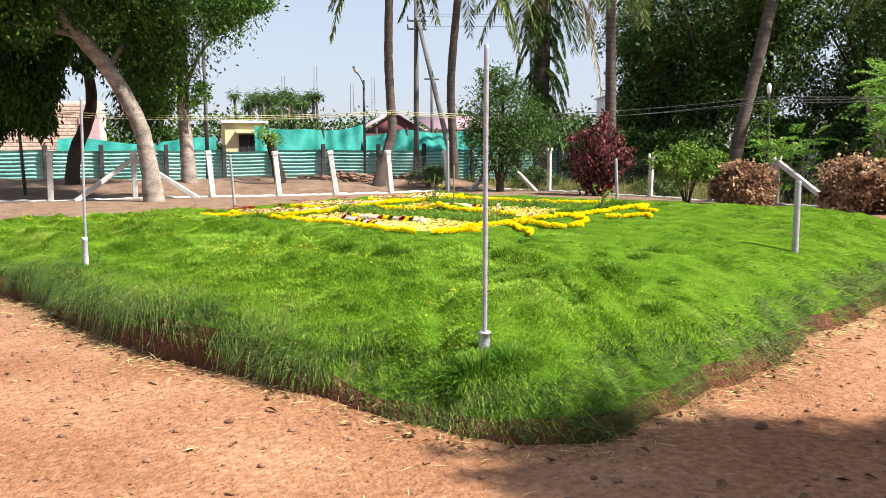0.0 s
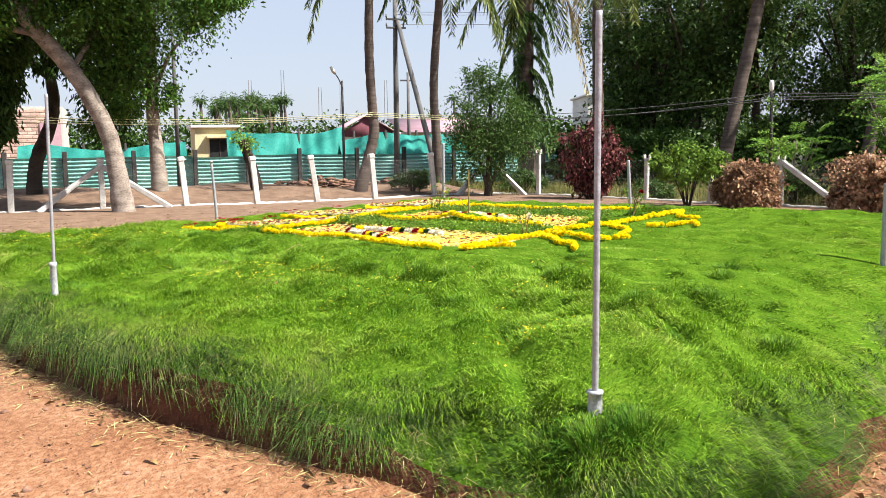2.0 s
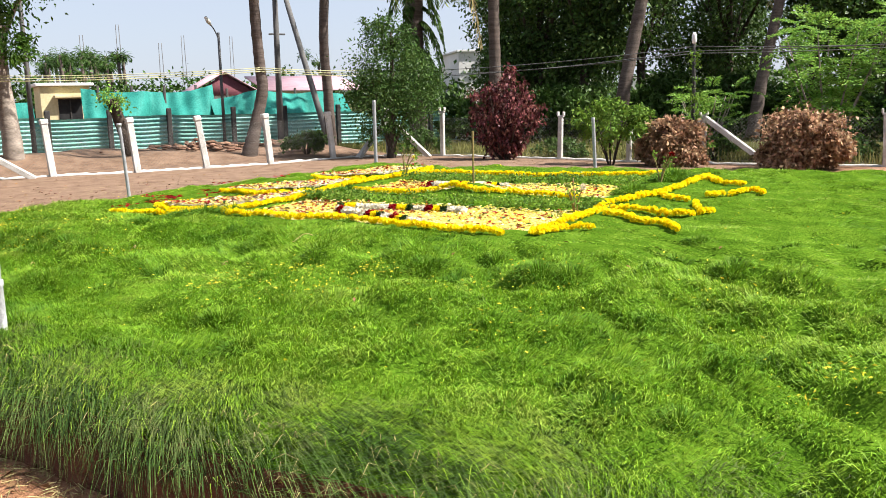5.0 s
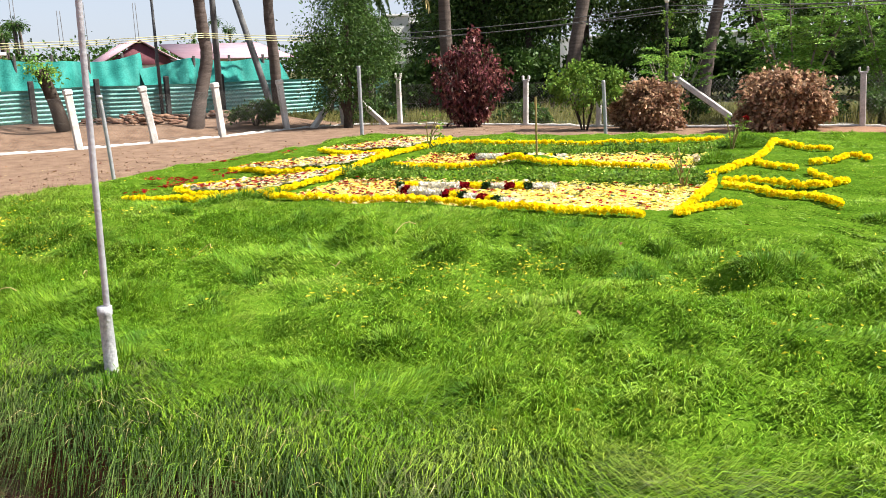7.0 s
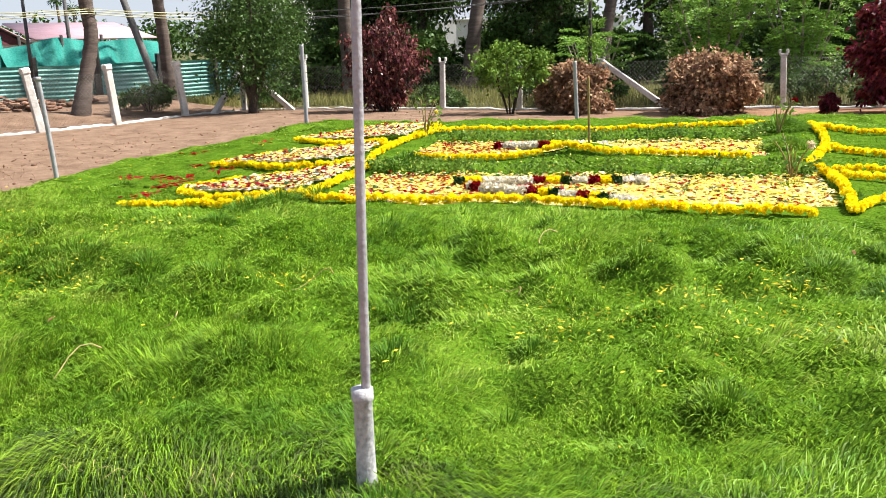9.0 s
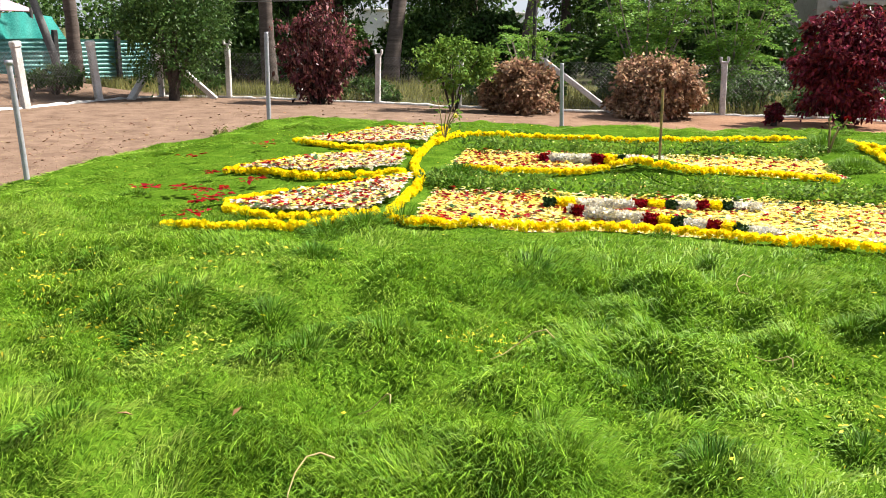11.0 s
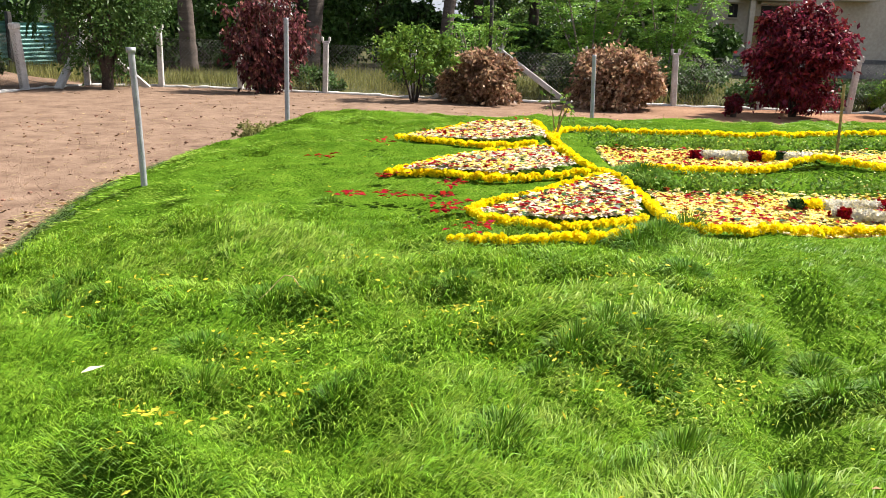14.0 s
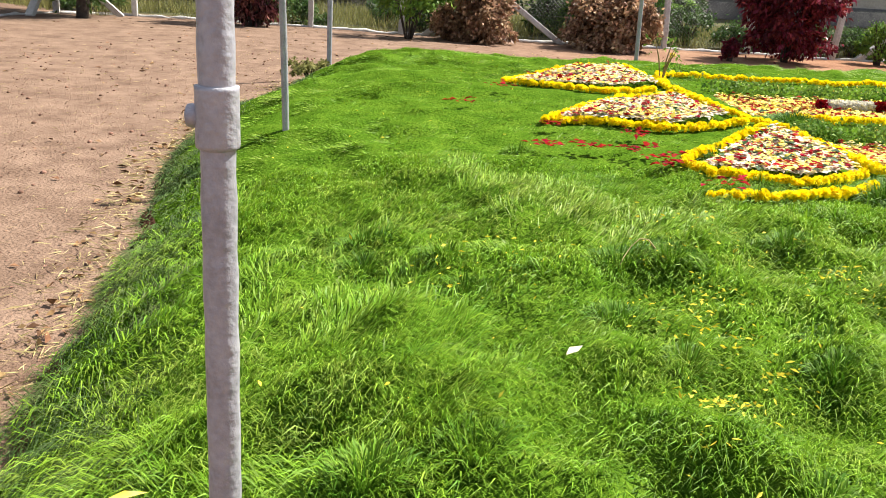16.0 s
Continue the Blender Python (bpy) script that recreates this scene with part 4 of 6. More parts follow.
def fence_post(x, y, h, forked, tilt=(0.0, 0.0)):
    z = float(ground_z(x, y))
    root = thing("fence_post", "whitewashed concrete fence post with a notched head" if forked else "whitewashed square concrete fence post", "post", (x, y, z), "fence posts")
    m = pose(0, 0, 0, tilt[0], tilt[1], rng.uniform(-6, 6) - (62 if forked else 0))
    wide = 0.12 if forked else 0.145
    part("shaft", block((wide, wide, h + 0.15), (0, 0, h / 2 - 0.075), 0.015, m), M_WHITE, root)
    if forked:
        part("head", block((0.17, 0.12, 0.05), (0, 0, h + 0.022), 0.012, m), M_WHITE, root)
        for s in (-1, 1):
            part("prong", block((0.045, 0.11, 0.1), (s * 0.08, 0, h + 0.09), 0.012, m), M_WHITE, root)
    else:
        part("head", block((0.18, 0.18, 0.13), (0, 0, h - 0.03), 0.025, m), M_WHITE, root)
    return root


def brace(top, foot, label="whitewashed slanting concrete brace of the fence"):
    a, b = Vector(foot), Vector(top)
    root = thing("fence_brace", label, "brace", tuple(a), "fence braces")
    L = (b - a).length
    m = (b - a).to_track_quat("Z", "Y").to_matrix().to_4x4()
    part("bar", block((0.15, 0.12, L), (0, 0, L / 2), 0.012, m), M_WHITE, root)


for k, (x, y) in enumerate(POSTS):
    fence_post(x, y, 1.26 if k < len(NORTH) else 1.12, k >= len(NORTH) - 1 or k == 10, (rng.normal(0, 1.3), rng.normal(0, 1.3) - (5 if 4 < k < 10 else 0)))
for (px, py), (fx, fy) in (((-0.5, 25.35), (-2.0, 24.85)), ((-0.5, 25.35), (1.15, 24.8)), ((10.85, 26.6), (9.55, 26.0)), ((10.85, 26.6), (11.65, 25.6)),
                           ((15.25, 18.6), (15.85, 17.1)), ((15.25, 18.6), (14.7, 20.0)), ((19.3, 9.7), (18.75, 11.0)), ((19.3, 9.7), (19.9, 8.3))):
    brace((px, py, float(ground_z(px, py)) + 1.1), (fx, fy, float(ground_z(fx, fy)) - 0.02))


def chain_link(a, b, height):
    """Crossing slanted wires between two posts, with line wires."""
    a, b = np.array(a, float), np.array(b, float)
    L = np.linalg.norm(b - a)
    ux, pitch, runs = (b - a) / L, 0.085, []
    r = 0.0019
    n_out = np.array([-ux[1], ux[0]])

    def bar(s0, z0, s1, z1, off):
        p = [np.array([*(ux * s0 + n_out * off), z0]), np.array([*(ux * s1 + n_out * off), z1])]
        runs.append(tube(p, r, 3))

    for s in np.arange(-height, L, pitch):
        for rise in (1, -1):
            s0, s1 = max(s, 0.0), min(s + height, L)
            if s1 - s0 < 0.02:
                continue
            z0, z1 = s0 - s, s1 - s
            bar(s0, z0 if rise > 0 else height - z0, s1, z1 if rise > 0 else height - z1, 0.003 * rise)
    for z in (0.03, height * 0.5, height):
        bar(0, z, L, z, 0.006)
    root = thing("chain_link_panel", "rusty grey chain-link fence mesh between two posts", "fence", (a[0], a[1], float(ground_z(*a)) + 0.06), "fence panels")
    part("netting", mesh_of("netting", *joined(runs)), M_WIRE, root)


for k in range(2, len(POSTS) - 2):
    chain_link(POSTS[k], POSTS[k + 1], 1.02)


def footing(a, b):
    a, b = np.array(a, float), np.array(b, float)
    pts = np.linspace(a, b, 14)[:, :]
    line = np.stack([pts[:, 0], pts[:, 1], ground_z(pts[:, 0], pts[:, 1]) + rng.uniform(-0.014, 0.016, 14)], -1)
    root = thing("fence_footing", "rough whitewashed footing stones under the fence", "kerb", tuple(line[0]), "fence footings")
    part("footing", mesh_of("footing", *tube(line - line[0], 0.048 * rng.uniform(0.7, 1.2, 14), 7, 0.12)), M_WHITE, root)


for k in range(0, len(POSTS) - 1):
    footing(POSTS[k], POSTS[k + 1])


# ---- plants ----
def tree(name, label, trunk, radii, limbs, blobs, per, leaf, leaf_mat, bark, slim=0.5, droop=0.3, spread=0.16, group=""):
    """Tapered trunk, limbs (each a list of places with a foot radius) and a crown of small leaves."""
    foot = np.array(trunk[0], float)
    root = thing(name, label, "tree" if "tree" in name else "shrub", tuple(foot), group)
    line = spline(trunk, 8)
    part("trunk", mesh_of("trunk", *tube(line - foot, np.interp(np.linspace(0, 1, len(line)), np.linspace(0, 1, len(radii)), radii), 12, 0.06), smooth=True), bark, root)
    for pts, r in limbs:
        ln = spline(pts, 5)
        part("limb", mesh_of("limb", *tube(ln - foot, np.linspace(r, r * 0.35, len(ln)), 7, 0.06), smooth=True), bark, root)
    shifted = [(b[0] - foot[0], b[1] - foot[1], b[2] - foot[2], *b[3:]) for b in blobs]
    part("crown", crown_mesh("crown", shifted, per, leaf, slim, droop, spread), leaf_mat, root)
    return root


# the leaning tree and its neighbours by the north fence
tree("leaning_tree", "grey-barked leaning tree with a broad green crown", [(0.0, 24.0, -0.1), (-0.1, 24.0, 0.9), (-0.3, 24.0, 2.0), (-1.0, 24.0, 3.4), (-2.0, 24.0, 4.65), (-3.0, 24.0, 6.2)],
     [0.29, 0.22, 0.2, 0.19, 0.17, 0.1],
     [([(-1.0, 24, 3.4), (-0.2, 24.9, 4.6), (1.0, 25.0, 5.4)], 0.07), ([(-1.6, 24, 4.2), (-3.2, 23.8, 4.4), (-4.2, 23.6, 4.0)], 0.09), ([(-2, 24, 4.65), (-0.8, 24.6, 5.8), (0.4, 24.8, 6.4)], 0.1)],
     # last six clumps: unseen high foliage added to shade the trunk and lower crown
     [(0.6, 24.2, 5.4, 1.5, 1.3, 1.1, 80), (1.9, 23.8, 5.1, 0.8, 0.9, 0.6, 34), (-0.2, 24.8, 5.0, 1.3, 1.2, 1.1, 70), (-1.6, 24.6, 5.9, 2.0, 1.6, 1.0, 70), (-3.6, 24.2, 5.0, 1.5, 1.4, 1.0, 60), (0.1, 24.8, 3.9, 0.9, 0.8, 0.8, 45), (0.2, 24.9, 2.9, 0.6, 0.5, 0.6, 20), (2.6, 23.8, 5.3, 0.6, 0.6, 0.4, 14), (-1.8, 23.5, 5.2, 1.4, 0.5, 0.8, 50), (-0.6, 23.3, 5.0, 1.1, 0.5, 0.7, 40), (-3.2, 23.4, 4.6, 1.1, 0.5, 0.9, 44), (-4.6, 24.0, 4.2, 0.9, 0.8, 1.0, 40), (-1.6, 24.8, 7.4, 2.2, 1.8, 0.9, 100), (0.8, 25.2, 7.2, 1.8, 1.6, 0.8, 60), (-3.6, 24.8, 7.0, 1.8, 1.6, 0.8, 70), (1.0, 22.4, 7.5, 2.0, 1.3, 0.7, 90), (-1.4, 22.6, 7.3, 1.8, 1.3, 0.7, 90), (-3.8, 22.8, 7.2, 1.8, 1.3, 0.8, 80)],
     60, 0.13, M_LEAF, M_BARK, 0.45, 0.4, 0.2)
tree("drooping_tree", "tree with dark drooping foliage beyond the fence", [(-2.45, 29.5, 0), (-2.3, 29.5, 1.2), (-1.85, 29.4, 2.3), (-1.75, 29.4, 3.4), (-2.2, 29.4, 6)], [0.24, 0.2, 0.18, 0.16, 0.1],
     [([(-1.8, 29.4, 3.6), (-2.8, 29, 4.4), (-3.8, 28.8, 4.2)], 0.1)],
     [(-3.9, 27.6, 3.3, 0.9, 0.9, 1.3, 75), (-4.6, 27.4, 4.5, 1.0, 1.0, 1.2, 75), (-2.7, 28.4, 4.9, 0.9, 0.9, 0.9, 40), (-4.2, 28.0, 2.2, 0.5, 0.5, 0.7, 14), (-0.3, 28.8, 3.0, 0.8, 0.8, 1.1, 40), (-0.3, 28.6, 4.6, 1.2, 1.0, 1.0, 40), (-4.3, 27.0, 3.6, 0.8, 0.6, 1.2, 80), (-3.4, 26.9, 4.4, 0.9, 0.6, 1.0, 75), (-4.6, 26.9, 2.6, 0.6, 0.5, 0.8, 50), (-3.7, 26.9, 2.9, 0.5, 0.5, 0.9, 45), (-2.7, 27.2, 4.9, 0.9, 0.6, 0.7, 50), (-3.9, 26.3, 3.6, 0.5, 0.4, 1.0, 90), (-3.3, 26.3, 4.3, 0.6, 0.4, 0.9, 90), (-4.5, 26.3, 4.3, 0.6, 0.4, 0.9, 80), (-3.4, 26.4, 3.0, 0.35, 0.35, 0.8, 45), (-4.4, 26.7, 3.4, 0.8, 0.5, 1.3, 90), (-3.7, 26.6, 3.9, 0.7, 0.5, 1.0, 80), (-4.8, 26.8, 4.6, 0.9, 0.6, 0.9, 70), (-3.3, 26.8, 5.0, 0.9, 0.6, 0.6, 60), (-1.6, 28.0, 4.6, 0.9, 0.7, 0.9, 34), (-2.8, 26.5, 3.4, 0.45, 0.4, 1.1, 90), (-2.7, 26.6, 4.6, 0.6, 0.4, 0.9, 90), (-2.95, 26.5, 2.4, 0.3, 0.3, 0.7, 40), (-3.4, 26.3, 5.3, 0.8, 0.5, 0.6, 70)],
     60, 0.2, M_LEAF_DARK, M_BARK_DARK, 0.34, 1.4, 0.2)
tree("roadside_tree", "straight grey-trunked tree with light green leaves", [(1.07, 28.3, 0), (1.0, 28.3, 1.5), (0.95, 28.3, 3.2), (1.1, 28.3, 6.0)], [0.27, 0.2, 0.17, 0.12],
     [([(0.95, 28.3, 3.0), (1.5, 28.0, 4.2), (2.2, 27.8, 5.0)], 0.08), ([(0.95, 28.3, 3.4), (0.2, 28.1, 4.4)], 0.07)],
     [(1.2, 28.0, 5.0, 1.3, 1.2, 1.1, 50), (0.0, 28.2, 4.6, 1.1, 1.0, 1.2, 40), (0.7, 28.0, 3.4, 0.8, 0.7, 0.7, 26), (2.1, 27.9, 5.6, 1.3, 1.0, 0.8, 34), (-0.1, 27.9, 2.9, 0.5, 0.5, 0.7, 16), (1.3, 27.9, 2.95, 0.4, 0.4, 0.4, 12)],
     55, 0.13, M_LEAF, M_BARK, 0.45, 0.5, 0.2)
tree("sprouting_stump", "leaning cut stump with a few fresh green sprouts", [(3.9, 28.3, 0.1), (3.75, 28.3, 0.9), (3.5, 28.3, 1.75)], [0.2, 0.16, 0.15], [],
     [(3.45, 28.2, 1.85, 0.35, 0.3, 0.25, 14), (3.75, 28.2, 1.55, 0.3, 0.25, 0.2, 8)], 18, 0.1, M_LEAF_FEATHER, M_BARK_DARK, 0.5, 0.5, 0.3)
tree("corner_tree", "bushy dark green young tree at the fence corner", [(10.3, 25.4, -0.1), (10.35, 25.4, 0.8), (10.4, 25.4, 2.0), (10.4, 25.4, 3.4)], [0.13, 0.1, 0.07, 0.03],
     [([(10.3, 25.4, 0.1), (10.0, 25.4, 1.2), (9.7, 25.3, 2.2)], 0.06), ([(10.35, 25.4, 0.2), (10.8, 25.3, 1.3), (11.2, 25.3, 2.3)], 0.06)],
     [(10.3, 25.4, 1.5, 1.1, 0.95, 0.75, 60), (11.0, 25.3, 1.6, 0.85, 0.8, 0.6, 40), (10.4, 25.4, 2.5, 1.15, 0.85, 0.7, 50), (10.3, 25.4, 3.3, 0.6, 0.55, 0.5, 26), (9.7, 25.5, 2.0, 0.6, 0.6, 0.5, 22), (11.3, 25.3, 2.3, 0.5, 0.5, 0.5, 18), (9.9, 25.5, 3.5, 0.3, 0.3, 0.35, 8), (10.2, 25.4, 0.75, 0.8, 0.6, 0.4, 16)],
     68, 0.10, M_LEAF_CORNER, M_BARK_DARK, 0.4, 0.3, 0.22)


def shrub(name, label, x, y, h, w, leaf_mat, n, leaf, low=0.12, slim=0.5, droop=0.3, skirt=0, group="shrubs"):
    z = float(ground_z(x, y))
    root = thing(name, label, "shrub", (x, y, z), group)
    stems = []
    for k in range(9):
        a = k * 0.7 + rng.uniform(0, 0.5)
        r = w * 0.5 * rng.uniform(0.2, 0.75)
        stems.append(tube(spline([(0.05 * math.cos(a), 0.05 * math.sin(a), -0.05), (r * 0.45 * math.cos(a), r * 0.45 * math.sin(a), h * 0.4), (r * math.cos(a), r * math.sin(a), h * rng.uniform(0.65, 0.9))], 5), np.linspace(0.02, 0.006, 11), 5))
    for st in stems:
        part("stem", mesh_of("stem", *st, smooth=True), M_BARK_DARK, root)
    mid = h * (0.5 + low / 2)
    blobs = [(0, 0, mid * 0.95, w * 0.40, w * 0.40, h * (0.44 - low / 2), n)]
    for k in range(13):
        a, lift = rng.uniform(0, 6.28), rng.uniform(-0.9, 1.3)
        r = w * 0.34 * math.cos(max(lift, 0.0))
        blobs.append((math.cos(a) * r, math.sin(a) * r, mid * 0.95 + math.sin(lift) * h * (0.36 - low / 3), w * 0.18, w * 0.18, h * 0.11, n * 0.25))
    for k in range(skirt):
        a = k * 6.28 / skirt + rng.uniform(-0.3, 0.3)
        blobs.append((math.cos(a) * w * 0.27, math.sin(a) * w * 0.27, h * rng.uniform(0.12, 0.34), w * 0.2, w * 0.2, h * 0.13, n * 0.16))
    part("crown", crown_mesh("crown", blobs, 40, leaf, slim, droop, 0.17), leaf_mat, root)
    return root




def copperleaf(x, y, h, w, label):
    """Fanning upright stems with drooping tufts of leaves down their length, gaps between them."""
    root = thing("red_shrub", label, "shrub", (x, y, float(ground_z(x, y))), "shrubs")
    blobs = []
    for k in range(19):
        a, r = k * 2.4, w * 0.5 * math.sqrt((k + 0.5) / 19)
        top = h * (1.0 - 0.42 * (r / (w * 0.5)) ** 1.6) * rng.uniform(0.9, 1.02)
        line = spline([(0.08 * math.cos(a), 0.08 * math.sin(a), -0.05), (r * 0.6 * math.cos(a), r * 0.6 * math.sin(a), top * 0.4), (r * math.cos(a), r * math.sin(a), top * 0.95)], 5)
        part("stem", mesh_of("stem", *tube(line, np.linspace(0.022, 0.006, len(line)), 5), smooth=True), M_BARK_DARK, root)
        for q in np.linspace(0.24 if r > w * 0.25 else 0.45, 1.0, 8):
            if rng.random() < 0.22:
                continue
            c = np.array([np.interp(q, np.linspace(0, 1, len(line)), line[:, i]) for i in range(3)]) + rng.normal(0, 0.06, 3)
            blobs.append((*c, 0.12, 0.12, 0.13, 4))
    part("crown", crown_mesh("crown", blobs, 10, 0.14, 0.45, 1.3, 0.5), M_LEAF_WINE, root)


copperleaf(12.35, 22.85, 2.55, 1.95, "tall dark red copperleaf shrub inside the fence")
shrub("red_shrub", "round crimson copperleaf shrub beside the fence", 16.4, 12.47, 2.45, 2.0, M_LEAF_RED, 74, 0.13, 0.06, 0.45, 0.9, 4)
shrub("green_shrub", "thin light green shrub with several bare stems", 13.3, 19.7, 1.6, 2.0, M_LEAF_SHRUB, 26, 0.10, 0.3)
shrub("brown_shrub", "low rounded copper-brown leafy shrub", 14.25, 18.6, 1.12, 1.78, M_LEAF_BROWN, 80, 0.10, 0.02, 0.6, 0.45, 5)
shrub("brown_shrub", "larger rounded copper-brown leafy shrub", 15.4, 15.95, 1.34, 2.0, M_LEAF_BROWN, 95, 0.10, 0.02, 0.6, 0.45, 6)
shrub("green_shrub", "small dark green shrub beside a fence post", 17.9, 10.6, 1.0, 1.1, M_LEAF_SHRUB, 20, 0.08, 0.15)
shrub("green_shrub", "low weedy sprig at the lawn's edge", 5.15, 17.25, 0.3, 0.7, M_DRYGRASS, 2, 0.04, 0.6)
shrub("red_shrub", "small dark sprig by the red shrub", 15.5, 13.5, 0.45, 0.4, M_LEAF_RED, 5, 0.07, 0.1)
weeds = [(18.6, 13.6, 0.8, 1.4), (19.6, 10.8, 0.9, 1.6), (12.4, 27.2, 1.0, 1.8), (8.6, 27.4, 0.9, 1.6), (17.6, 16.6, 0.9, 1.5)]
for k in range(13):   # a loose row just outside the east fence
    y = 8.2 + 1.25 * k + rng.uniform(-0.4, 0.4)
    weeds.append((float(np.interp(y, [6.1, 24.1], [20.9, 13.0])) + rng.uniform(0.9, 2.6), y, rng.uniform(0.7, 1.35), rng.uniform(1.0, 1.9)))
for x, y, h, w in weeds:
    shrub("weed_shrub", "rough green weeds beyond the fence", x, y, h * 0.75, w, M_LEAF_CORNER, 16, 0.10, 0.05, group="weeds beyond the fence")
for k in range(15):   # dark undergrowth at the foot of the grove
    a = k / 14
    x, y = 17.5 + 12.0 * a + rng.uniform(-0.6, 0.6), 31.5 - 14.5 * a * a + rng.uniform(-0.8, 0.8)
    shrub("undergrowth_bush", "dark shaded bush at the foot of the grove", x, y, rng.uniform(1.6, 2.8), rng.uniform(2.4, 3.4), M_LEAF_DARK, 30, 0.2, 0.02, group="grove undergrowth")


def feather_shrub(x, y, h, w, label, sprays):
    """Long arching sprays with rows of small leaflets."""
    z = float(ground_z(x, y))
    root = thing("feathery_tree", label, "tree", (x, y, z), "feathery trees")
    stems, at, along, size = [], [], [], []
    for k in range(9):
        a = k * 0.7
        stems.append(tube(spline([(0, 0, -0.05), (0.2 * w * math.cos(a), 0.2 * w * math.sin(a), h * 0.45), (0.36 * w * math.cos(a), 0.36 * w * math.sin(a), h * 0.85)], 5), np.linspace(0.035, 0.01, 11), 6))
    for k in range(sprays):
        a, hh = rng.uniform(0, 6.28), rng.uniform(0.15, 0.95)
        r0 = w * 0.36 * hh * rng.uniform(0.3, 1.0)
        p0 = np.array([r0 * math.cos(a), r0 * math.sin(a), h * hh])
        way = np.array([math.cos(a + rng.normal(0, 0.5)), math.sin(a + rng.normal(0, 0.5)), rng.uniform(-0.5, 1.0)])
        L = rng.uniform(0.45, 0.85)
        for s in np.linspace(0.15, 1, 9):
            c = p0 + way * L * s + [0, 0, -0.35 * L * s * s]
            side = unit(np.cross(way, [0, 0, 1.0]))
            for q in (-1, 1):
                m = 6
                tt = np.linspace(0.1, 1, m)[:, None]
                at.append(c + side * q * 0.15 * tt + rng.normal(0, 0.012, (m, 3)))
                along.append(np.tile(way * 0.7 + side * q, (m, 1)) + rng.normal(0, 0.25, (m, 3)))
                size.append(np.full(m, 0.066))
    for st in stems:
        part("stem", mesh_of("stem", *st, smooth=True), M_BARK, root)
    at, along, size = np.concatenate(at), np.concatenate(along), np.concatenate(size)
    part("crown", leaf_mesh("crown", at, along, size * rng.uniform(0.8, 1.6, len(at)), size * 0.55), M_LEAF_FEATHER, root)


feather_shrub(18.4, 17.5, 3.5, 3.5, "bright green feathery-leaved sapling beyond the fence", 190)
feather_shrub(20.2, 16.0, 3.9, 3.6, "tall bright green feathery sapling beyond the fence", 170)
feather_shrub(16.4, 19.6, 1.9, 1.9, "thin feathery sapling behind the braced post", 45)


# palms
def frond_parts(start, heading, L, fall, count=60, wide=0.055):
    """Rachis line and leaflets of one palm frond."""
    s = np.linspace(0, 1, 12)[:, None]
    way = np.array([math.cos(heading), math.sin(heading), 0.0])
    line = np.array(start) + way * L * (s - 0.18 * fall * s ** 2) + np.array([0, 0, 1.0]) * L * (0.42 * s * (1 - 0.4 * fall) - (0.55 + 0.55 * fall) * s ** 2)
    t = np.linspace(0.12, 0.99, count)
    c = np.stack([np.interp(t, s[:, 0], line[:, k]) for k in range(3)], -1)
    tan = unit(np.gradient(c, axis=0))
    side = unit(np.cross(tan, [0, 0, 1.0]))
    at, al = [], []
    for q in (-1, 1):
        at.append(c), al.append(side * q * 0.7 + tan * 0.55 + [0, 0, -0.55] + rng.normal(0, 0.12, c.shape))
    ln = np.tile(L * 0.25 * np.sin(np.pi * (0.12 + 0.82 * t)) ** 0.6, 2)
    return line, np.concatenate(at), np.concatenate(al), ln, np.full(2 * count, wide)


def palm(name, label, trunk, radii, fronds, L, dry=0, skirt=0, hang=()):
    foot = np.array(trunk[0], float)
    root = thing(name, label, "tree", tuple(foot), "palms")
    line = spline(trunk, 10) - foot
    rr = np.interp(np.linspace(0, 1, len(line)), np.linspace(0, 1, len(radii)), radii) * (1 + 0.05 * np.sin(np.arange(len(line)) * 2.4))
    part("trunk", mesh_of("trunk", *tube(line, rr, 12, 0.03), smooth=True), M_PALMBARK, root)
    top = line[-1]
    for a, size in hang:
        rach, at, al, ln, wd = frond_parts(top + np.array([0, 0, -0.3]), a, size, 1.35)
        fr = part("frond", leaf_mesh("leaflets", at, al, ln, wd, 0.2), M_PALMLEAF, root)
        part("rachis", mesh_of("rachis", *tube(rach, np.linspace(0.03, 0.008, 12), 5)), M_PALMLEAF, fr)
    for k in range(fronds + dry + skirt):
        a = k * 2.4 + rng.uniform(-0.3, 0.3)
        fall = rng.uniform(0.1, 1.2) if k < fronds else rng.uniform(1.3, 1.7)
        st = top if k < fronds + dry else line[int(len(line) * rng.uniform(0.45, 0.95))]
        size = L * rng.uniform(0.85, 1.1) if k < fronds + dry else L * 0.45
        rach, at, al, ln, wd = frond_parts(st, a, size, fall)
        m = M_PALMLEAF if k < fronds else M_PALMDRY if k < fronds + dry else M_LEAF_DARK
        fr = part("frond", leaf_mesh("leaflets", at, al, ln, wd, 0.2), m, root)
        part("rachis", mesh_of("rachis", *tube(rach, np.linspace(0.03, 0.008, 12), 5)), m, fr)


palm("coconut_palm", "coconut palm with a kinked grey trunk", [(6.85, 27.4, 0), (7.1, 27.4, 0.9), (7.38, 27.45, 1.9), (7.36, 27.5, 2.7), (7.3, 27.5, 4.5), (7.4, 27.5, 7.9)], [0.24, 0.17, 0.16, 0.15, 0.14, 0.13], 9, 2.8, 0, 0, ((3.3, 2.7), (0.5, 2.0)))
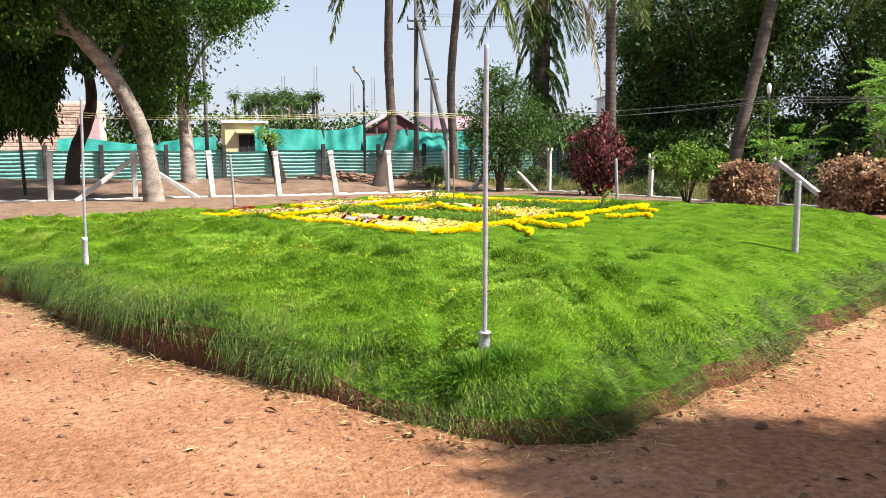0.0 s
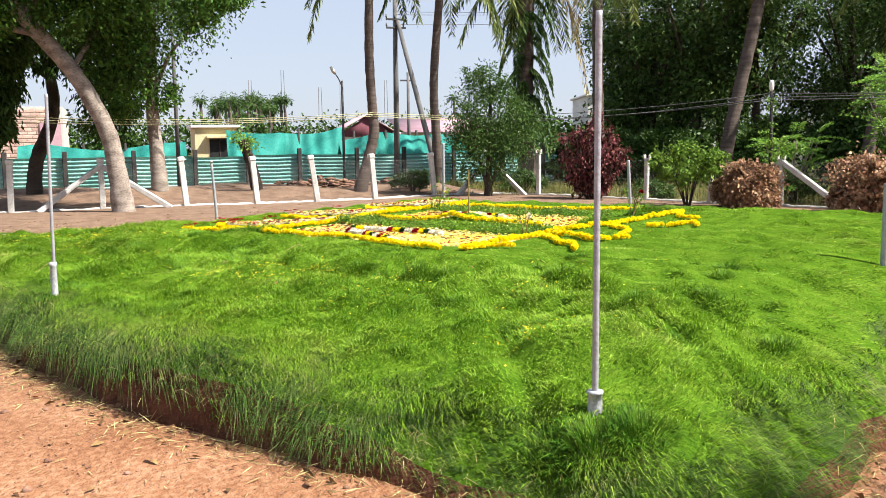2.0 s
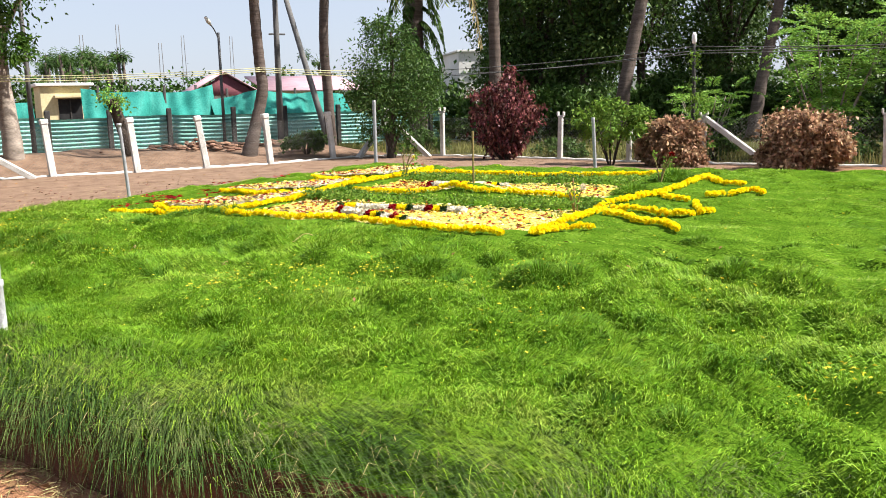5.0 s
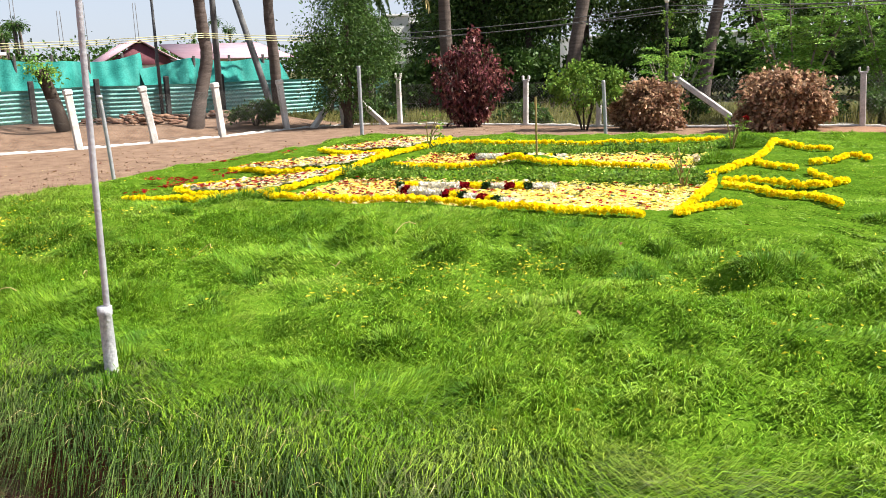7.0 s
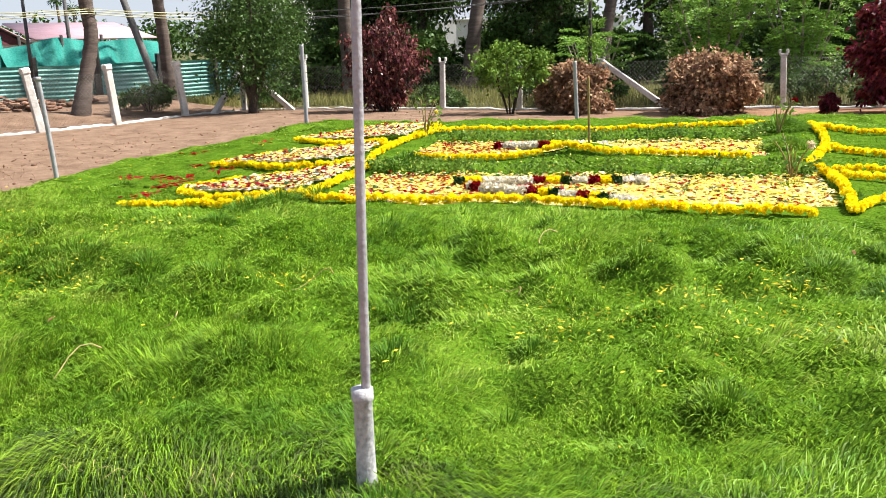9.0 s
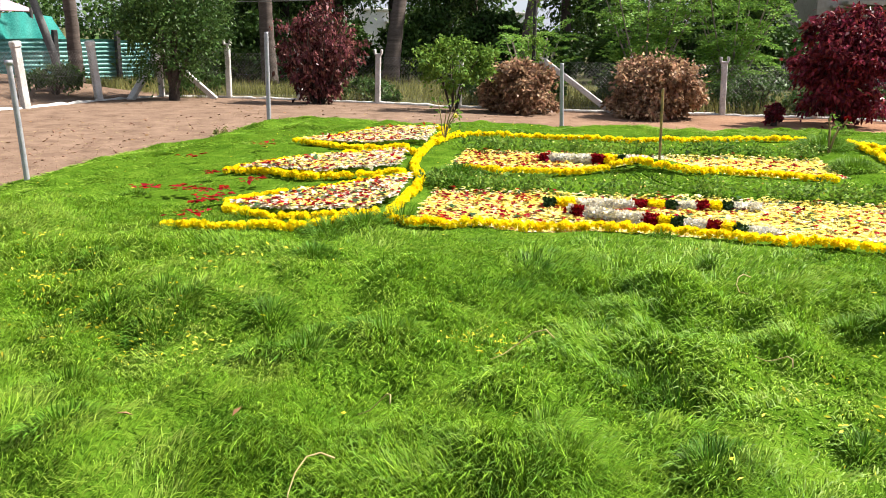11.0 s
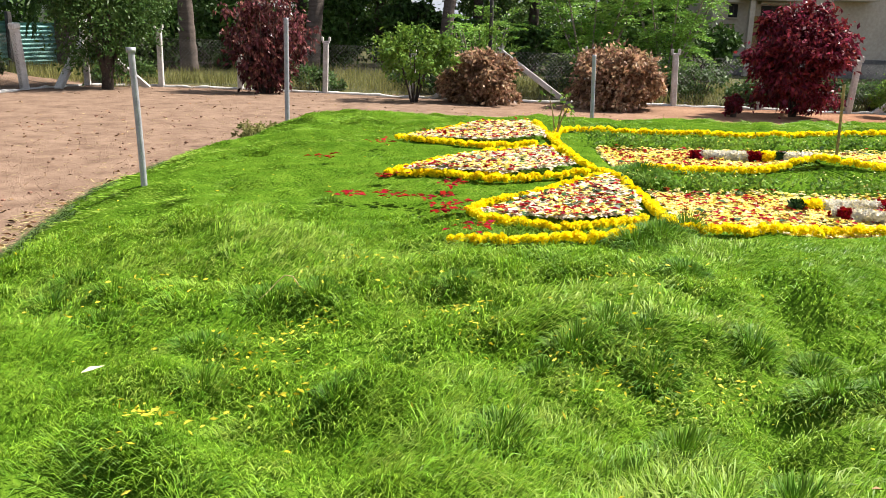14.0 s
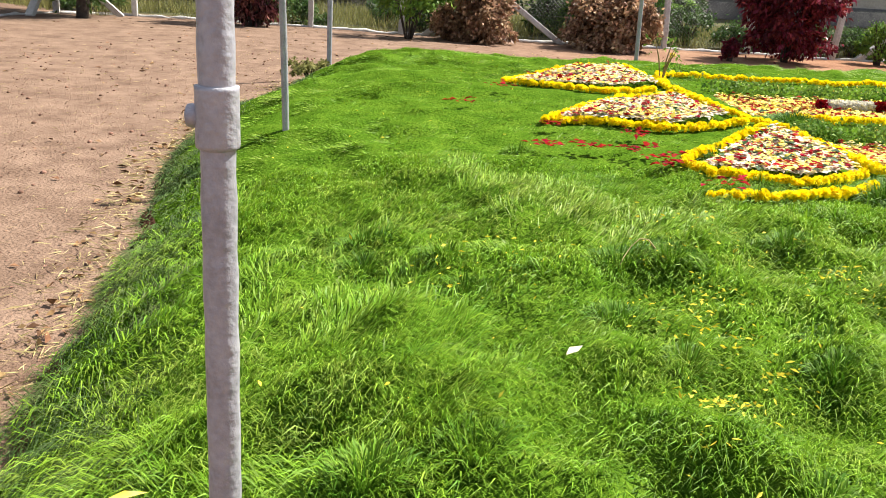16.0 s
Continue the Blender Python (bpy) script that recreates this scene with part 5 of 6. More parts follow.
palm("coconut_palm", "slender dark coconut palm trunk", [(9.9, 28.6, 0), (9.85, 28.6, 1.8), (9.8, 28.6, 3.8), (10.2, 28.6, 7.9)], [0.18, 0.15, 0.14, 0.13], 9, 2.8, 0, 0, ((-0.3, 2.6), (0.1, 3.0), (-0.8, 2.4)))
palm("coconut_palm", "coconut palm with a clean dark trunk", [(15.9, 28.3, 0), (15.8, 28.3, 2.0), (15.75, 28.3, 5.0), (15.7, 28.3, 8.3)], [0.26, 0.2, 0.18, 0.16], 11, 2.8, 1)
palm("shaggy_palm", "tall palm shrouded in dark hanging leaves", [(14.6, 31.5, 0), (14.5, 31.5, 3), (14.6, 31.5, 8)], [0.35, 0.32, 0.28], 10, 3.2, 2, 44)
palm("coconut_palm", "coconut palm leaning among dark trees", [(20.4, 27.4, 0), (20.7, 27.4, 1.8), (21.4, 27.4, 4.6), (22.4, 27.4, 8.8)], [0.3, 0.24, 0.22, 0.2], 11, 3.2, 1)
palm("coconut_palm", "leaning coconut palm beyond the feathery saplings", [(24.0, 24.5, 0), (24.4, 24.5, 2.0), (25.1, 24.5, 4.5), (26.0, 24.5, 8.0)], [0.24, 0.2, 0.18, 0.16], 11, 3.0, 3)


def grove_tree(x, y, h, w, label, bare):
    lean = rng.uniform(-0.5, 0.5)
    blobs = []
    for k in range(13):
        a, zz = rng.uniform(0, 6.28), rng.uniform(bare, 1.0)
        r = w * 0.36 * rng.uniform(0.2, 1.0)
        blobs.append((x + r * math.cos(a), y + r * math.sin(a), h * zz, w * 0.24, w * 0.24, h * 0.12, 21))
    limbs = [([(x, y, h * 0.35), (x + math.cos(a) * w * 0.15, y + math.sin(a) * w * 0.15, h * 0.55), (x + math.cos(a) * w * 0.32, y + math.sin(a) * w * 0.32, h * 0.75)], 0.1) for a in (0.3, 1.9, 3.4, 5.0)]
    tree("grove_tree", label, [(x, y, -0.2), (x + lean * 0.4, y, h * 0.3), (x + lean, y, h * 0.8)], [0.26, 0.18, 0.1], limbs, blobs, 50, 0.20, M_LEAF_GROVE, M_BARK_DARK, 0.5, 0.4, 0.22, "dark grove")


D = "tall dense dark green tree in the grove"
for x, y, h, w, bare in ((21.4, 33.5, 8.0, 4.6, 0.28), (22.2, 31.5, 9.0, 5.2, 0.35), (25.0, 31, 9.0, 6.0, 0.25), (29, 30, 9.0, 6.5, 0.25), (23.5, 36, 9.5, 6.0, 0.18), (28, 25, 8.5, 5.5, 0.35),
                         (31, 24, 9.0, 6.5, 0.2), (30.5, 19.5, 6.5, 3.6, 0.3), (34, 35, 10, 7.0, 0.15), (25, 41, 9, 6.0, 0.15), (31, 41, 10, 7.0, 0.12), (38, 28, 9, 6.5, 0.15)):
    grove_tree(x, y, h, w, D, bare)

# the tree whose shade falls on the path
tree("path_tree", "spreading shade tree standing beside the path", [(8.2, -1.6, 0), (7.9, -1.2, 2.4), (7.4, -0.2, 4.4)], [0.2, 0.16, 0.1], [([(7.8, -0.9, 3.2), (6.9, 0.1, 4.6)], 0.07)],
     [(5.75, 0.82, 5.0, 0.9, 0.45, 0.35, 44), (6.7, 0.15, 5.2, 1.1, 0.7, 0.4, 60), (6.4, -0.6, 5.3, 1.7, 0.9, 0.4, 55), (8.2, -0.5, 5.3, 1.3, 0.8, 0.4, 50)], 55, 0.19, M_LEAF, M_BARK, 0.5, 0.3, 0.22)


# dry grass beyond the east fence
def verge(n, x0, x1, y0, y1, lo, hi, cond):
    x, y = rng.uniform(x0, x1, n), rng.uniform(y0, y1, n)
    k = cond(x, y) & (value_noise(x, y, 0.7, 41) > 0.35)
    x, y = x[k], y[k]
    n = len(x)
    return blades(x, y, rng.uniform(lo, hi, n), rng.uniform(0.008, 0.016, n), rng.uniform(0.05, 0.7, n), rng.uniform(0, 6.28, n), ground_z(x, y))


east_line = lambda y: np.interp(y, [6.1, 24.1], [20.9, 13.0])
dry = part("dry_verge_grass", merged("dry_verge_grass", [verge(46000, 13, 30, 6, 27, 0.2, 0.6, lambda x, y: (x > east_line(y) + 0.15) & (x < east_line(y) + 7)),
                                                       verge(5000, 11, 15, 25.8, 32, 0.2, 0.5, lambda x, y: x > 0)]), M_DRYGRASS)
tagged(dry, "tall dry yellow-green grass beyond the fence", "grass", kind="stuff")

# ---- beyond the fence ----
wall_root = thing("sheet_fence", "weathered turquoise corrugated sheet fence", "fence", (-16, 34.4, 0))
for k in range(21):
    x0, w = k * 2.05, 2.1
    off = rng.uniform(-0.05, 0.05)
    nz = 46
    zz = np.linspace(-0.1, 1.32 - 0.012 * k + rng.uniform(-0.05, 0.05), nz)
    wave = 0.036 * np.sin(np.arange(nz) * 2 * math.pi / 4.6)
    xs2 = np.linspace(x0, x0 + w, 5)
    X2, Z2 = np.meshgrid(xs2, zz, indexing="ij")
    dent = 0.03 * value_noise(X2, Z2, 0.6, 51 + k)
    front = np.stack([X2, wave[None] + off + dent, Z2 + 0.03 * value_noise(X2, X2 * 0, 0.8, 52)], -1)
    rear = front + [0, 0.004, 0]
    i2, j2 = np.meshgrid(np.arange(4), np.arange(nz - 1), indexing="ij")
    c2 = (i2 * nz + j2).reshape(-1)
    q2 = np.stack([c2, c2 + nz, c2 + nz + 1, c2 + 1], -1)
    part("corrugated_sheet", mesh_of("sheet", np.concatenate([front.reshape(-1, 3), rear.reshape(-1, 3)]), np.concatenate([q2, q2[:, ::-1] + 5 * nz]), smooth=True), M_SHEET, wall_root)
for k in range(22):
    part("post", block((0.16, 0.14, 1.75), (k * 2.05 + rng.uniform(-0.2, 0.2), -0.14, 0.6), 0.02), M_WOODDARK, wall_root)


def net_tent(x0, x1, y, top, label, seed):
    """A draped net over ropes: sagging top edge and folds."""
    n, m = 60, 14
    g = np.random.default_rng(seed)
    xs3, s = np.linspace(x0, x1, n), np.linspace(0, 1, m)
    peaks = top + 0.16 * np.sin((xs3 - x0) * 1.15 + seed) * np.abs(np.sin((xs3 - x0) * 0.55 + seed)) + 0.25 * (value_noise(xs3, xs3 * 0, 1.3, 70 + seed) - 0.5)
    X3, S3 = np.meshgrid(xs3, s, indexing="ij")
    Z3 = peaks[:, None] * (1 - S3) + 0.7 * S3
    Y3 = y - 0.9 * S3 + 0.26 * np.sin(X3 * 2.6 + seed + 2.5 * S3) * (0.3 + S3) + 0.10 * np.abs(np.sin(X3 * 1.3 + 0.8 * S3 + seed)) + 0.07 * np.sin(X3 * 9.3 + 2 * S3 + 1.5 * np.sin(X3 * 1.7)) + 0.12 * (value_noise(X3, S3 * 2, 0.7, 60 + seed) - 0.5)
    i3, j3 = np.meshgrid(np.arange(n - 1), np.arange(m - 1), indexing="ij")
    c3 = (i3 * m + j3).reshape(-1)
    root = thing("shade_net_tent", label, "net", (x0, y, 0), "shade nets")
    pts = np.stack([X3 - x0, Y3 - y, Z3], -1).reshape(-1, 3)
    q3 = np.stack([c3, c3 + m, c3 + m + 1, c3 + 1], -1)
    part("net", mesh_of("net", np.concatenate([pts, pts + [0, 0.012, 0]]), np.concatenate([q3, q3[:, ::-1] + n * m]), smooth=True), M_NET, root)
    for k in range(4):
        part("support", mesh_of("support", *tube([((x1 - x0) * (k + 0.5) / 4, 0.1, -0.1), ((x1 - x0) * (k + 0.5) / 4, 0.1, top + 0.15)], 0.05, 6)), M_WOODDARK, root)


net_tent(-3.5, 2.5, 37.2, 1.62, "turquoise shade net hung low behind the sheets", 1)
net_tent(4.0, 8.6, 36.6, 2.15, "turquoise shade net draped in folds over supports", 2)
net_tent(8.4, 13.8, 36.2, 2.0, "turquoise shade net tent with a sagging top", 5)

# rubble heap by the sheet fence
pieces = []
for k in range(150):
    cx, cy = rng.normal(6.3, 0.9), rng.normal(30.2, 0.5)
    s = rng.uniform(0.05, 0.17)
    v, q = tube([(-s, 0, 0), (-s * 0.4, 0, 0), (s * 0.5, 0, 0), (s, 0, 0)], [s * 0.7, s * 0.75, s * 0.7, s * 0.6], 4, 0.2)
    a = rng.uniform(0, 6.28)
    v = np.stack([v[:, 0] * math.cos(a) - v[:, 1] * math.sin(a) + cx, v[:, 0] * math.sin(a) + v[:, 1] * math.cos(a) + cy, v[:, 2] * 0.45 + float(ground_z(cx, cy)) + s * 0.4 + max(0, 0.25 - 0.25 * abs(cx - 6.3)) * rng.random()], -1)
    pieces.append((v, q))
rubble = part("rubble_heap", mesh_of("rubble", *joined(pieces)), M_STONE)
tagged(rubble, "heap of broken bricks and stones on the bank", "rubble", kind="stuff")


# lamps and poles
def street_lamp():
    root = thing("street_lamp", "thin dark street lamp with a slanting arm", "lamp", (7.3, 31.0, 0))
    part("pole", mesh_of("pole", *tube([(0, 0, 0), (0, 0, 3.75)], [0.055, 0.04], 8)), M_STEEL, root)
    part("arm", mesh_of("arm", *tube(spline([(0, 0, 3.55), (-0.12, -0.05, 3.8), (-0.28, -0.1, 4.02)], 4), 0.02, 6)), M_STEEL, root)
    part("lamp_head", mesh_of("lamp_head", *tube([(-0.24, -0.09, 3.96), (-0.32, -0.12, 4.06), (-0.42, -0.16, 4.2)], [0.03, 0.07, 0.045], 8), smooth=True), M_FLOODBOX, root)


street_lamp()
pole = thing("utility_pole", "dark concrete utility pole with cross arms and insulators", "pole", (9.6, 32.2, 0))
part("shaft", mesh_of("shaft", *tube([(0, 0, -0.1), (0.05, 0, 7.2)], [0.12, 0.08], 8)), M_CONCRETE, pole)
for z in (6.05, 5.75):
    arm = part("cross_arm", block((0.75, 0.07, 0.07), (0.04, -0.1, z), 0.01), M_STEEL, pole)
    for s in (-0.32, 0.0, 0.32):
        part("insulator", mesh_of("insulator", *tube([(s, -0.1, z + 0.03), (s, -0.1, z + 0.08), (s, -0.1, z + 0.11), (s, -0.1, z + 0.17)], [0.015, 0.04, 0.025, 0.03], 8)), M_STEEL, arm)
part("stay", mesh_of("stay", *tube([(1.05, -1.6, -0.1), (0.95, -1.5, 0.8), (0.1, -0.1, 6.0)], [0.12, 0.11, 0.08], 8)), M_CONCRETE, pole, "slanting concrete strut")
pole = thing("service_pole", "slim grey service pole behind the trees", "pole", (1.75, 30.5, 0))
part("shaft", mesh_of("shaft", *tube([(0, 0, -0.1), (0.0, 0, 7.0)], [0.07, 0.05], 8)), M_CONCRETE, pole)
pole = thing("service_pole", "grey service pole with a small cross arm", "pole", (14.0, 44.0, 0))
part("shaft", mesh_of("shaft", *tube([(0, 0, -0.1), (0.0, 0, 5.2)], [0.1, 0.07], 8)), M_CONCRETE, pole)
part("cross_arm", block((0.8, 0.08, 0.08), (0, 0, 4.8), 0.01), M_STEEL, pole)
pole = thing("floodlight_pole", "grey pole carrying a boxy floodlight", "lamp", (-3.55, 27.0, 0))
part("shaft", mesh_of("shaft", *tube([(0.1, 0, -0.1), (0.0, 0, 2.9)], [0.05, 0.04], 8)), M_STEEL, pole)
head = part("floodlight", block((0.4, 0.14, 0.33), (-0.08, -0.1, 2.75), 0.03), M_FLOODBOX, pole, "pale boxy floodlight housing")
part("glass", block((0.33, 0.02, 0.26), (-0.08, -0.18, 2.75), 0.005), M_GLASS, head)
pole = thing("lamp_post", "vine-grown wooden lamp post with a glass jar lamp", "lamp", (15.0, 18.75, -0.05))
part("shaft", mesh_of("shaft", *tube([(0, 0, -0.1), (0.03, 0, 1.5), (0, 0, 2.75)], [0.05, 0.045, 0.04], 7, 0.08)), M_WOODDARK, pole)
part("jar_lamp", mesh_of("jar", *tube([(0, 0, 2.75), (0, 0, 2.8), (0, 0, 2.95), (0, 0, 3.02)], [0.03, 0.055, 0.06, 0.03], 10), smooth=True), M_GLASS, pole)
part("vine", crown_mesh("vine", [(0, 0, 1.9, 0.12, 0.12, 0.6, 14), (0.05, 0, 2.4, 0.16, 0.14, 0.2, 8), (0.1, -0.1, 1.3, 0.35, 0.3, 0.3, 10)], 14, 0.08, 0.5, 0.6, 0.3), M_LEAF_SHRUB, pole)


def cable(a, b, sag, material, name, label, r=0.008):
    a, b = np.array(a, float), np.array(b, float)
    s = np.linspace(0, 1, 24)[:, None]
    line = a + (b - a) * s - np.array([0, 0, 1.0]) * sag * 4 * s * (1 - s)
    root = thing(name, label, "cable", tuple(a), "cables")
    part("line", mesh_of("line", *tube(line - a, r, 4)), material, root)


for k, (z0, z1) in enumerate(((2.42, 2.5), (2.3, 2.34), (2.22, 2.4))):
    cable((11.2, 27.6 + k * 0.1, z0), (15.0, 18.75, z1 + 0.15), 0.12, M_CABLE, "overhead_cable", "grey service cable sagging along the fence", 0.009)
    cable((15.0, 18.75, z1 + 0.15), (21.0, 9.0, 2.6 + 0.1 * k), 0.15, M_CABLE, "overhead_cable", "grey service cable sagging along the fence", 0.009)
for k in range(3):
    cable((-2.6, 28.0, 2.3 + 0.07 * k), (7.3, 27.3, 2.42 + 0.05 * k), 0.14, M_ROPE, "rope_line", "yellowish rope strung between trees", 0.009)
    cable((7.3, 27.3, 2.42 + 0.05 * k), (11.2, 27.6, 2.3 + 0.08 * k), 0.04, M_ROPE, "rope_line", "yellowish rope strung between trees", 0.009)
for z in (5.85, 6.2, 6.3):
    cable((9.6, 32.0, z), (34, 33, z + 2.0), 0.3, M_CABLE, "power_line", "thin power line from the utility pole", 0.008)


# ---- far buildings ----
def windowed(name, label, x, y, turn, size, material, openings, roof_mat=None, slab=0.0):
    """A walled block with recessed openings (u, z, w, h) on its front (local -y)."""
    root = thing(name, label, "building", (x, y, -0.1), "", "", turn)
    part("wall", block(size, (0, 0, size[2] / 2), 0.02), material, root)
    part("roof", block((size[0] + 0.3, size[1] + 0.3, 0.12), (0, 0, size[2] + 0.06), 0.02), roof_mat or material, root)
    for u, z, w, h in openings:
        win = part("window", block((w, 0.06, h), (u, -size[1] / 2 - 0.005, z), 0.005), M_DARKGAP, root)
        part("lintel", block((w + 0.3, 0.35, 0.1), (u, -size[1] / 2 - 0.17, z + h / 2 + 0.1), 0.01), material, win)
        part("sill", block((w + 0.1, 0.12, 0.06), (u, -size[1] / 2 - 0.05, z - h / 2 - 0.04), 0.01), material, win)
        part("mullion", block((0.05, 0.03, h), (u, -size[1] / 2 - 0.05, z), 0.004), M_WOODDARK, win)
    return root


windowed("pump_house", "small yellow plastered hut with a flat roof", 4.0, 41.5, 0, (1.8, 2.0, 2.5), M_PLASTER, [(0.15, 1.35, 0.85, 1.3)], M_WALLWHITE)
windowed("white_house", "far pale two-storey house between trees", 33.5, 52, -20, (9, 6, 4.6), M_WALLWHITE, [(-2.5, 1.6, 1.2, 1.2), (2.0, 1.6, 1.2, 1.2), (-2.5, 3.6, 1.2, 1.0), (2.0, 3.6, 1.2, 1.0)])
windowed("white_house", "low pale shed far behind the grove", 47, 46, -30, (12, 5, 3.0), M_WALLWHITE, [(-3.5, 1.6, 1.2, 1.2), (3.0, 1.6, 1.2, 1.2)])
beige = windowed("beige_house", "beige plastered house with a porch and projecting concrete slabs", 39.03, 14.09, -63, (11, 7, 6.5), M_BEIGE, [(-4.7, 2.48, 0.35, 0.5), (-3.2, 1.45, 0.8, 2.5), (1.9, 4.6, 1.2, 1.1), (-2.6, 4.7, 1.2, 1.1)])
part("porch_slab", block((2.3, 0.9, 0.14), (-3.5, -3.95, 2.95), 0.015), M_BEIGE, beige)
part("sunshade_slab", block((1.5, 0.8, 0.12), (-0.1, -3.9, 3.02), 0.015), M_BEIGE, beige)
for u in (-4.2, -2.45):
    part("porch_pillar", block((0.2, 0.2, 2.9), (u, -4.2, 1.45), 0.01), M_BEIGE, beige)
# darker band along the foot of the front wall
part("base_band", block((11.1, 0.16, 0.75), (0, -3.56, 0.38), 0.01), M_CONCRETE, beige, "dark band along the foot of the wall")
part("door_leaf", block((0.42, 0.06, 2.1), (-3.85, -3.58, 1.25), 0.01), M_BAMBOO, beige, "brown wooden door leaf")
shutter = part("shutter_frame", block((0.58, 0.05, 0.05), (-4.95, -3.6, 1.95), 0.005), M_BAMBOO, beige, "slatted wooden shutter")
for k in range(5):
    part("slat", block((0.54, 0.04, 0.05), (-4.95, -3.6, 1.28 + 0.13 * k), 0.005), M_BAMBOO, shutter)
for u in (-5.22, -4.68):
    part("stile", block((0.05, 0.05, 0.8), (u, -3.6, 1.57), 0.005), M_BAMBOO, shutter)
house = thing("pink_roof_house", "house with a pink sheet roof and maroon gable", "building", (19.5, 65, -0.1), turn=-8)
part("wall", block((9.0, 7.0, 2.6), (0, 0, 1.3), 0.02), M_WALLWHITE, house)
part("gable", mesh_of("gable", [(-4.6, -3.6, 2.3), (0.0, -3.6, 2.3), (-2.3, -3.6, 3.7), (-4.6, -3.4, 2.3), (0.0, -3.4, 2.3), (-2.3, -3.4, 3.7)], [(0, 1, 4, 3), (1, 2, 5, 4), (2, 0, 3, 5)], [(0, 2, 1), (3, 4, 5)]), M_MAROON, house)
for s in (-1, 1):
    rp = np.array([(-2.3, -3.8, 3.8), (-2.3 + s * 2.6, -3.8, 2.3), (-2.3 + s * 2.6, 3.6, 2.3), (-2.3, 3.6, 3.8)])
    part("roof_slope", mesh_of("slope", np.concatenate([rp, rp + [0, 0, 0.08]]), [(0, 1, 2, 3), (7, 6, 5, 4), (0, 4, 5, 1), (1, 5, 6, 2), (2, 6, 7, 3), (3, 7, 4, 0)]), M_PINKROOF, house)
rp = np.array([(0.3, -4.5, 2.5), (7.5, -4.5, 2.5), (7.5, 3.6, 3.7), (0.3, 3.6, 3.7)])
part("roof_slope", mesh_of("slope", np.concatenate([rp, rp + [0, 0, 0.08]]), [(3, 2, 1, 0), (4, 5, 6, 7), (1, 5, 4, 0), (2, 6, 5, 1), (3, 7, 6, 2), (0, 4, 7, 3)]), M_PINKROOF, house)

brick_house = thing("brick_house", "unfinished pale brick house wall with open floors", "building", (-7.0, 52, -0.1))
part("wall", block((9.0, 5.0, 3.8), (0, 0, 1.9), 0.02), M_MORTAR, brick_house)
part("parapet", block((3.2, 5.0, 2.2), (-3.0, 0, 4.9), 0.02), M_WALLWHITE, brick_house, "pale plastered upper room")
for u, z in ((-2.8, 2.6), (-2.6, 5.0)):
    part("window", block((1.1, 0.08, 1.2), (u, -2.5, z), 0.01), M_DARKGAP, brick_house)
brick_mesh = block((0.40, 0.05, 0.15), (0, 0, 0), 0.012)
for r in range(15):
    for k in range(12):
        ob = part("brick", brick_mesh, M_BRICK, brick_house)
        ob.matrix_basis = pose(-0.75 + k * 0.42 + (r % 2) * 0.21, -2.512, 1.02 + r * 0.185)
part("panel", block((1.0, 0.1, 1.6), (3.9, -2.56, 2.2), 0.01), M_PINKROOF, brick_house)


# far trees
def far_palm(x, y, h):
    root = thing("far_palm", "distant palm standing above the tree line", "tree", (x, y, 0), "far palms")
    part("trunk", mesh_of("trunk", *tube([(0, 0, -0.1), (0.2, 0, h * 0.5), (0, 0, h)], [0.25, 0.2, 0.18], 6)), M_PALMBARK, root)
    n = 240
    al = unit(rng.normal(size=(n, 3)) * [1, 1, 0.7] + [0, 0, 0.05])
    at = np.tile([0, 0, h], (n, 1)) + al * rng.uniform(0, 0.9, (n, 1)) + [0, 0, -0.25] * rng.uniform(0, 1, (n, 1))
    part("crown", leaf_mesh("crown", at, al + [0, 0, -0.7], rng.uniform(0.35, 0.8, n), 0.09, 0.2), M_LEAF_DARK, root)


far_palm(10.6, 120, 8.0)
for k in range(32):
    far_palm(12.6 + k * 0.3 + rng.uniform(-0.4, 0.4), 120 + rng.uniform(-6, 8), rng.uniform(6.0, 8.6))
far_palm(50, 130, 9)
far_palm(53, 132, 8)
blobs = [(x, 112 + rng.uniform(-4, 4), rng.uniform(1.8, 2.8), 3.6, 2.5, rng.uniform(1.8, 2.9), 14) for x in np.arange(-70, 120, 3.0)]
woods = part("far_woods", crown_mesh("woods", blobs, 55, 0.5, 0.7, 0.2, 0.25), M_LEAF_DARK)
tagged(woods, "low distant line of dark trees", "trees", kind="stuff")
blobs = [(x, y + rng.uniform(-2, 2), rng.uniform(0.8, 2.4), 2.4, 1.8, 1.6, 12) for x, y in [(16 + 2.2 * k, 50 + 0.5 * k) for k in range(5, 14)] + [(40 + 0.8 * k, 40 - 2.4 * k) for k in range(14)]]
hedge = part("far_thicket", crown_mesh("thicket", blobs, 50, 0.4, 0.6, 0.2, 0.25), M_LEAF_DARK)
tagged(hedge, "dark thicket of bushes behind the grove", "trees", kind="stuff")
for x, y, h in ((20, 140, 12), (26, 145, 14), (37, 150, 13), (31, 140, 11), (45, 150, 13)):
    mast = thing("far_mast", "thin distant pylon above the trees", "pylon", (x, y, 0), "far masts")
    for s in (-0.35, 0.35):
        part("leg", mesh_of("leg", *tube([(s, 0, 0), (s * 0.6, 0, h)], 0.05, 4)), M_CONCRETE, mast)

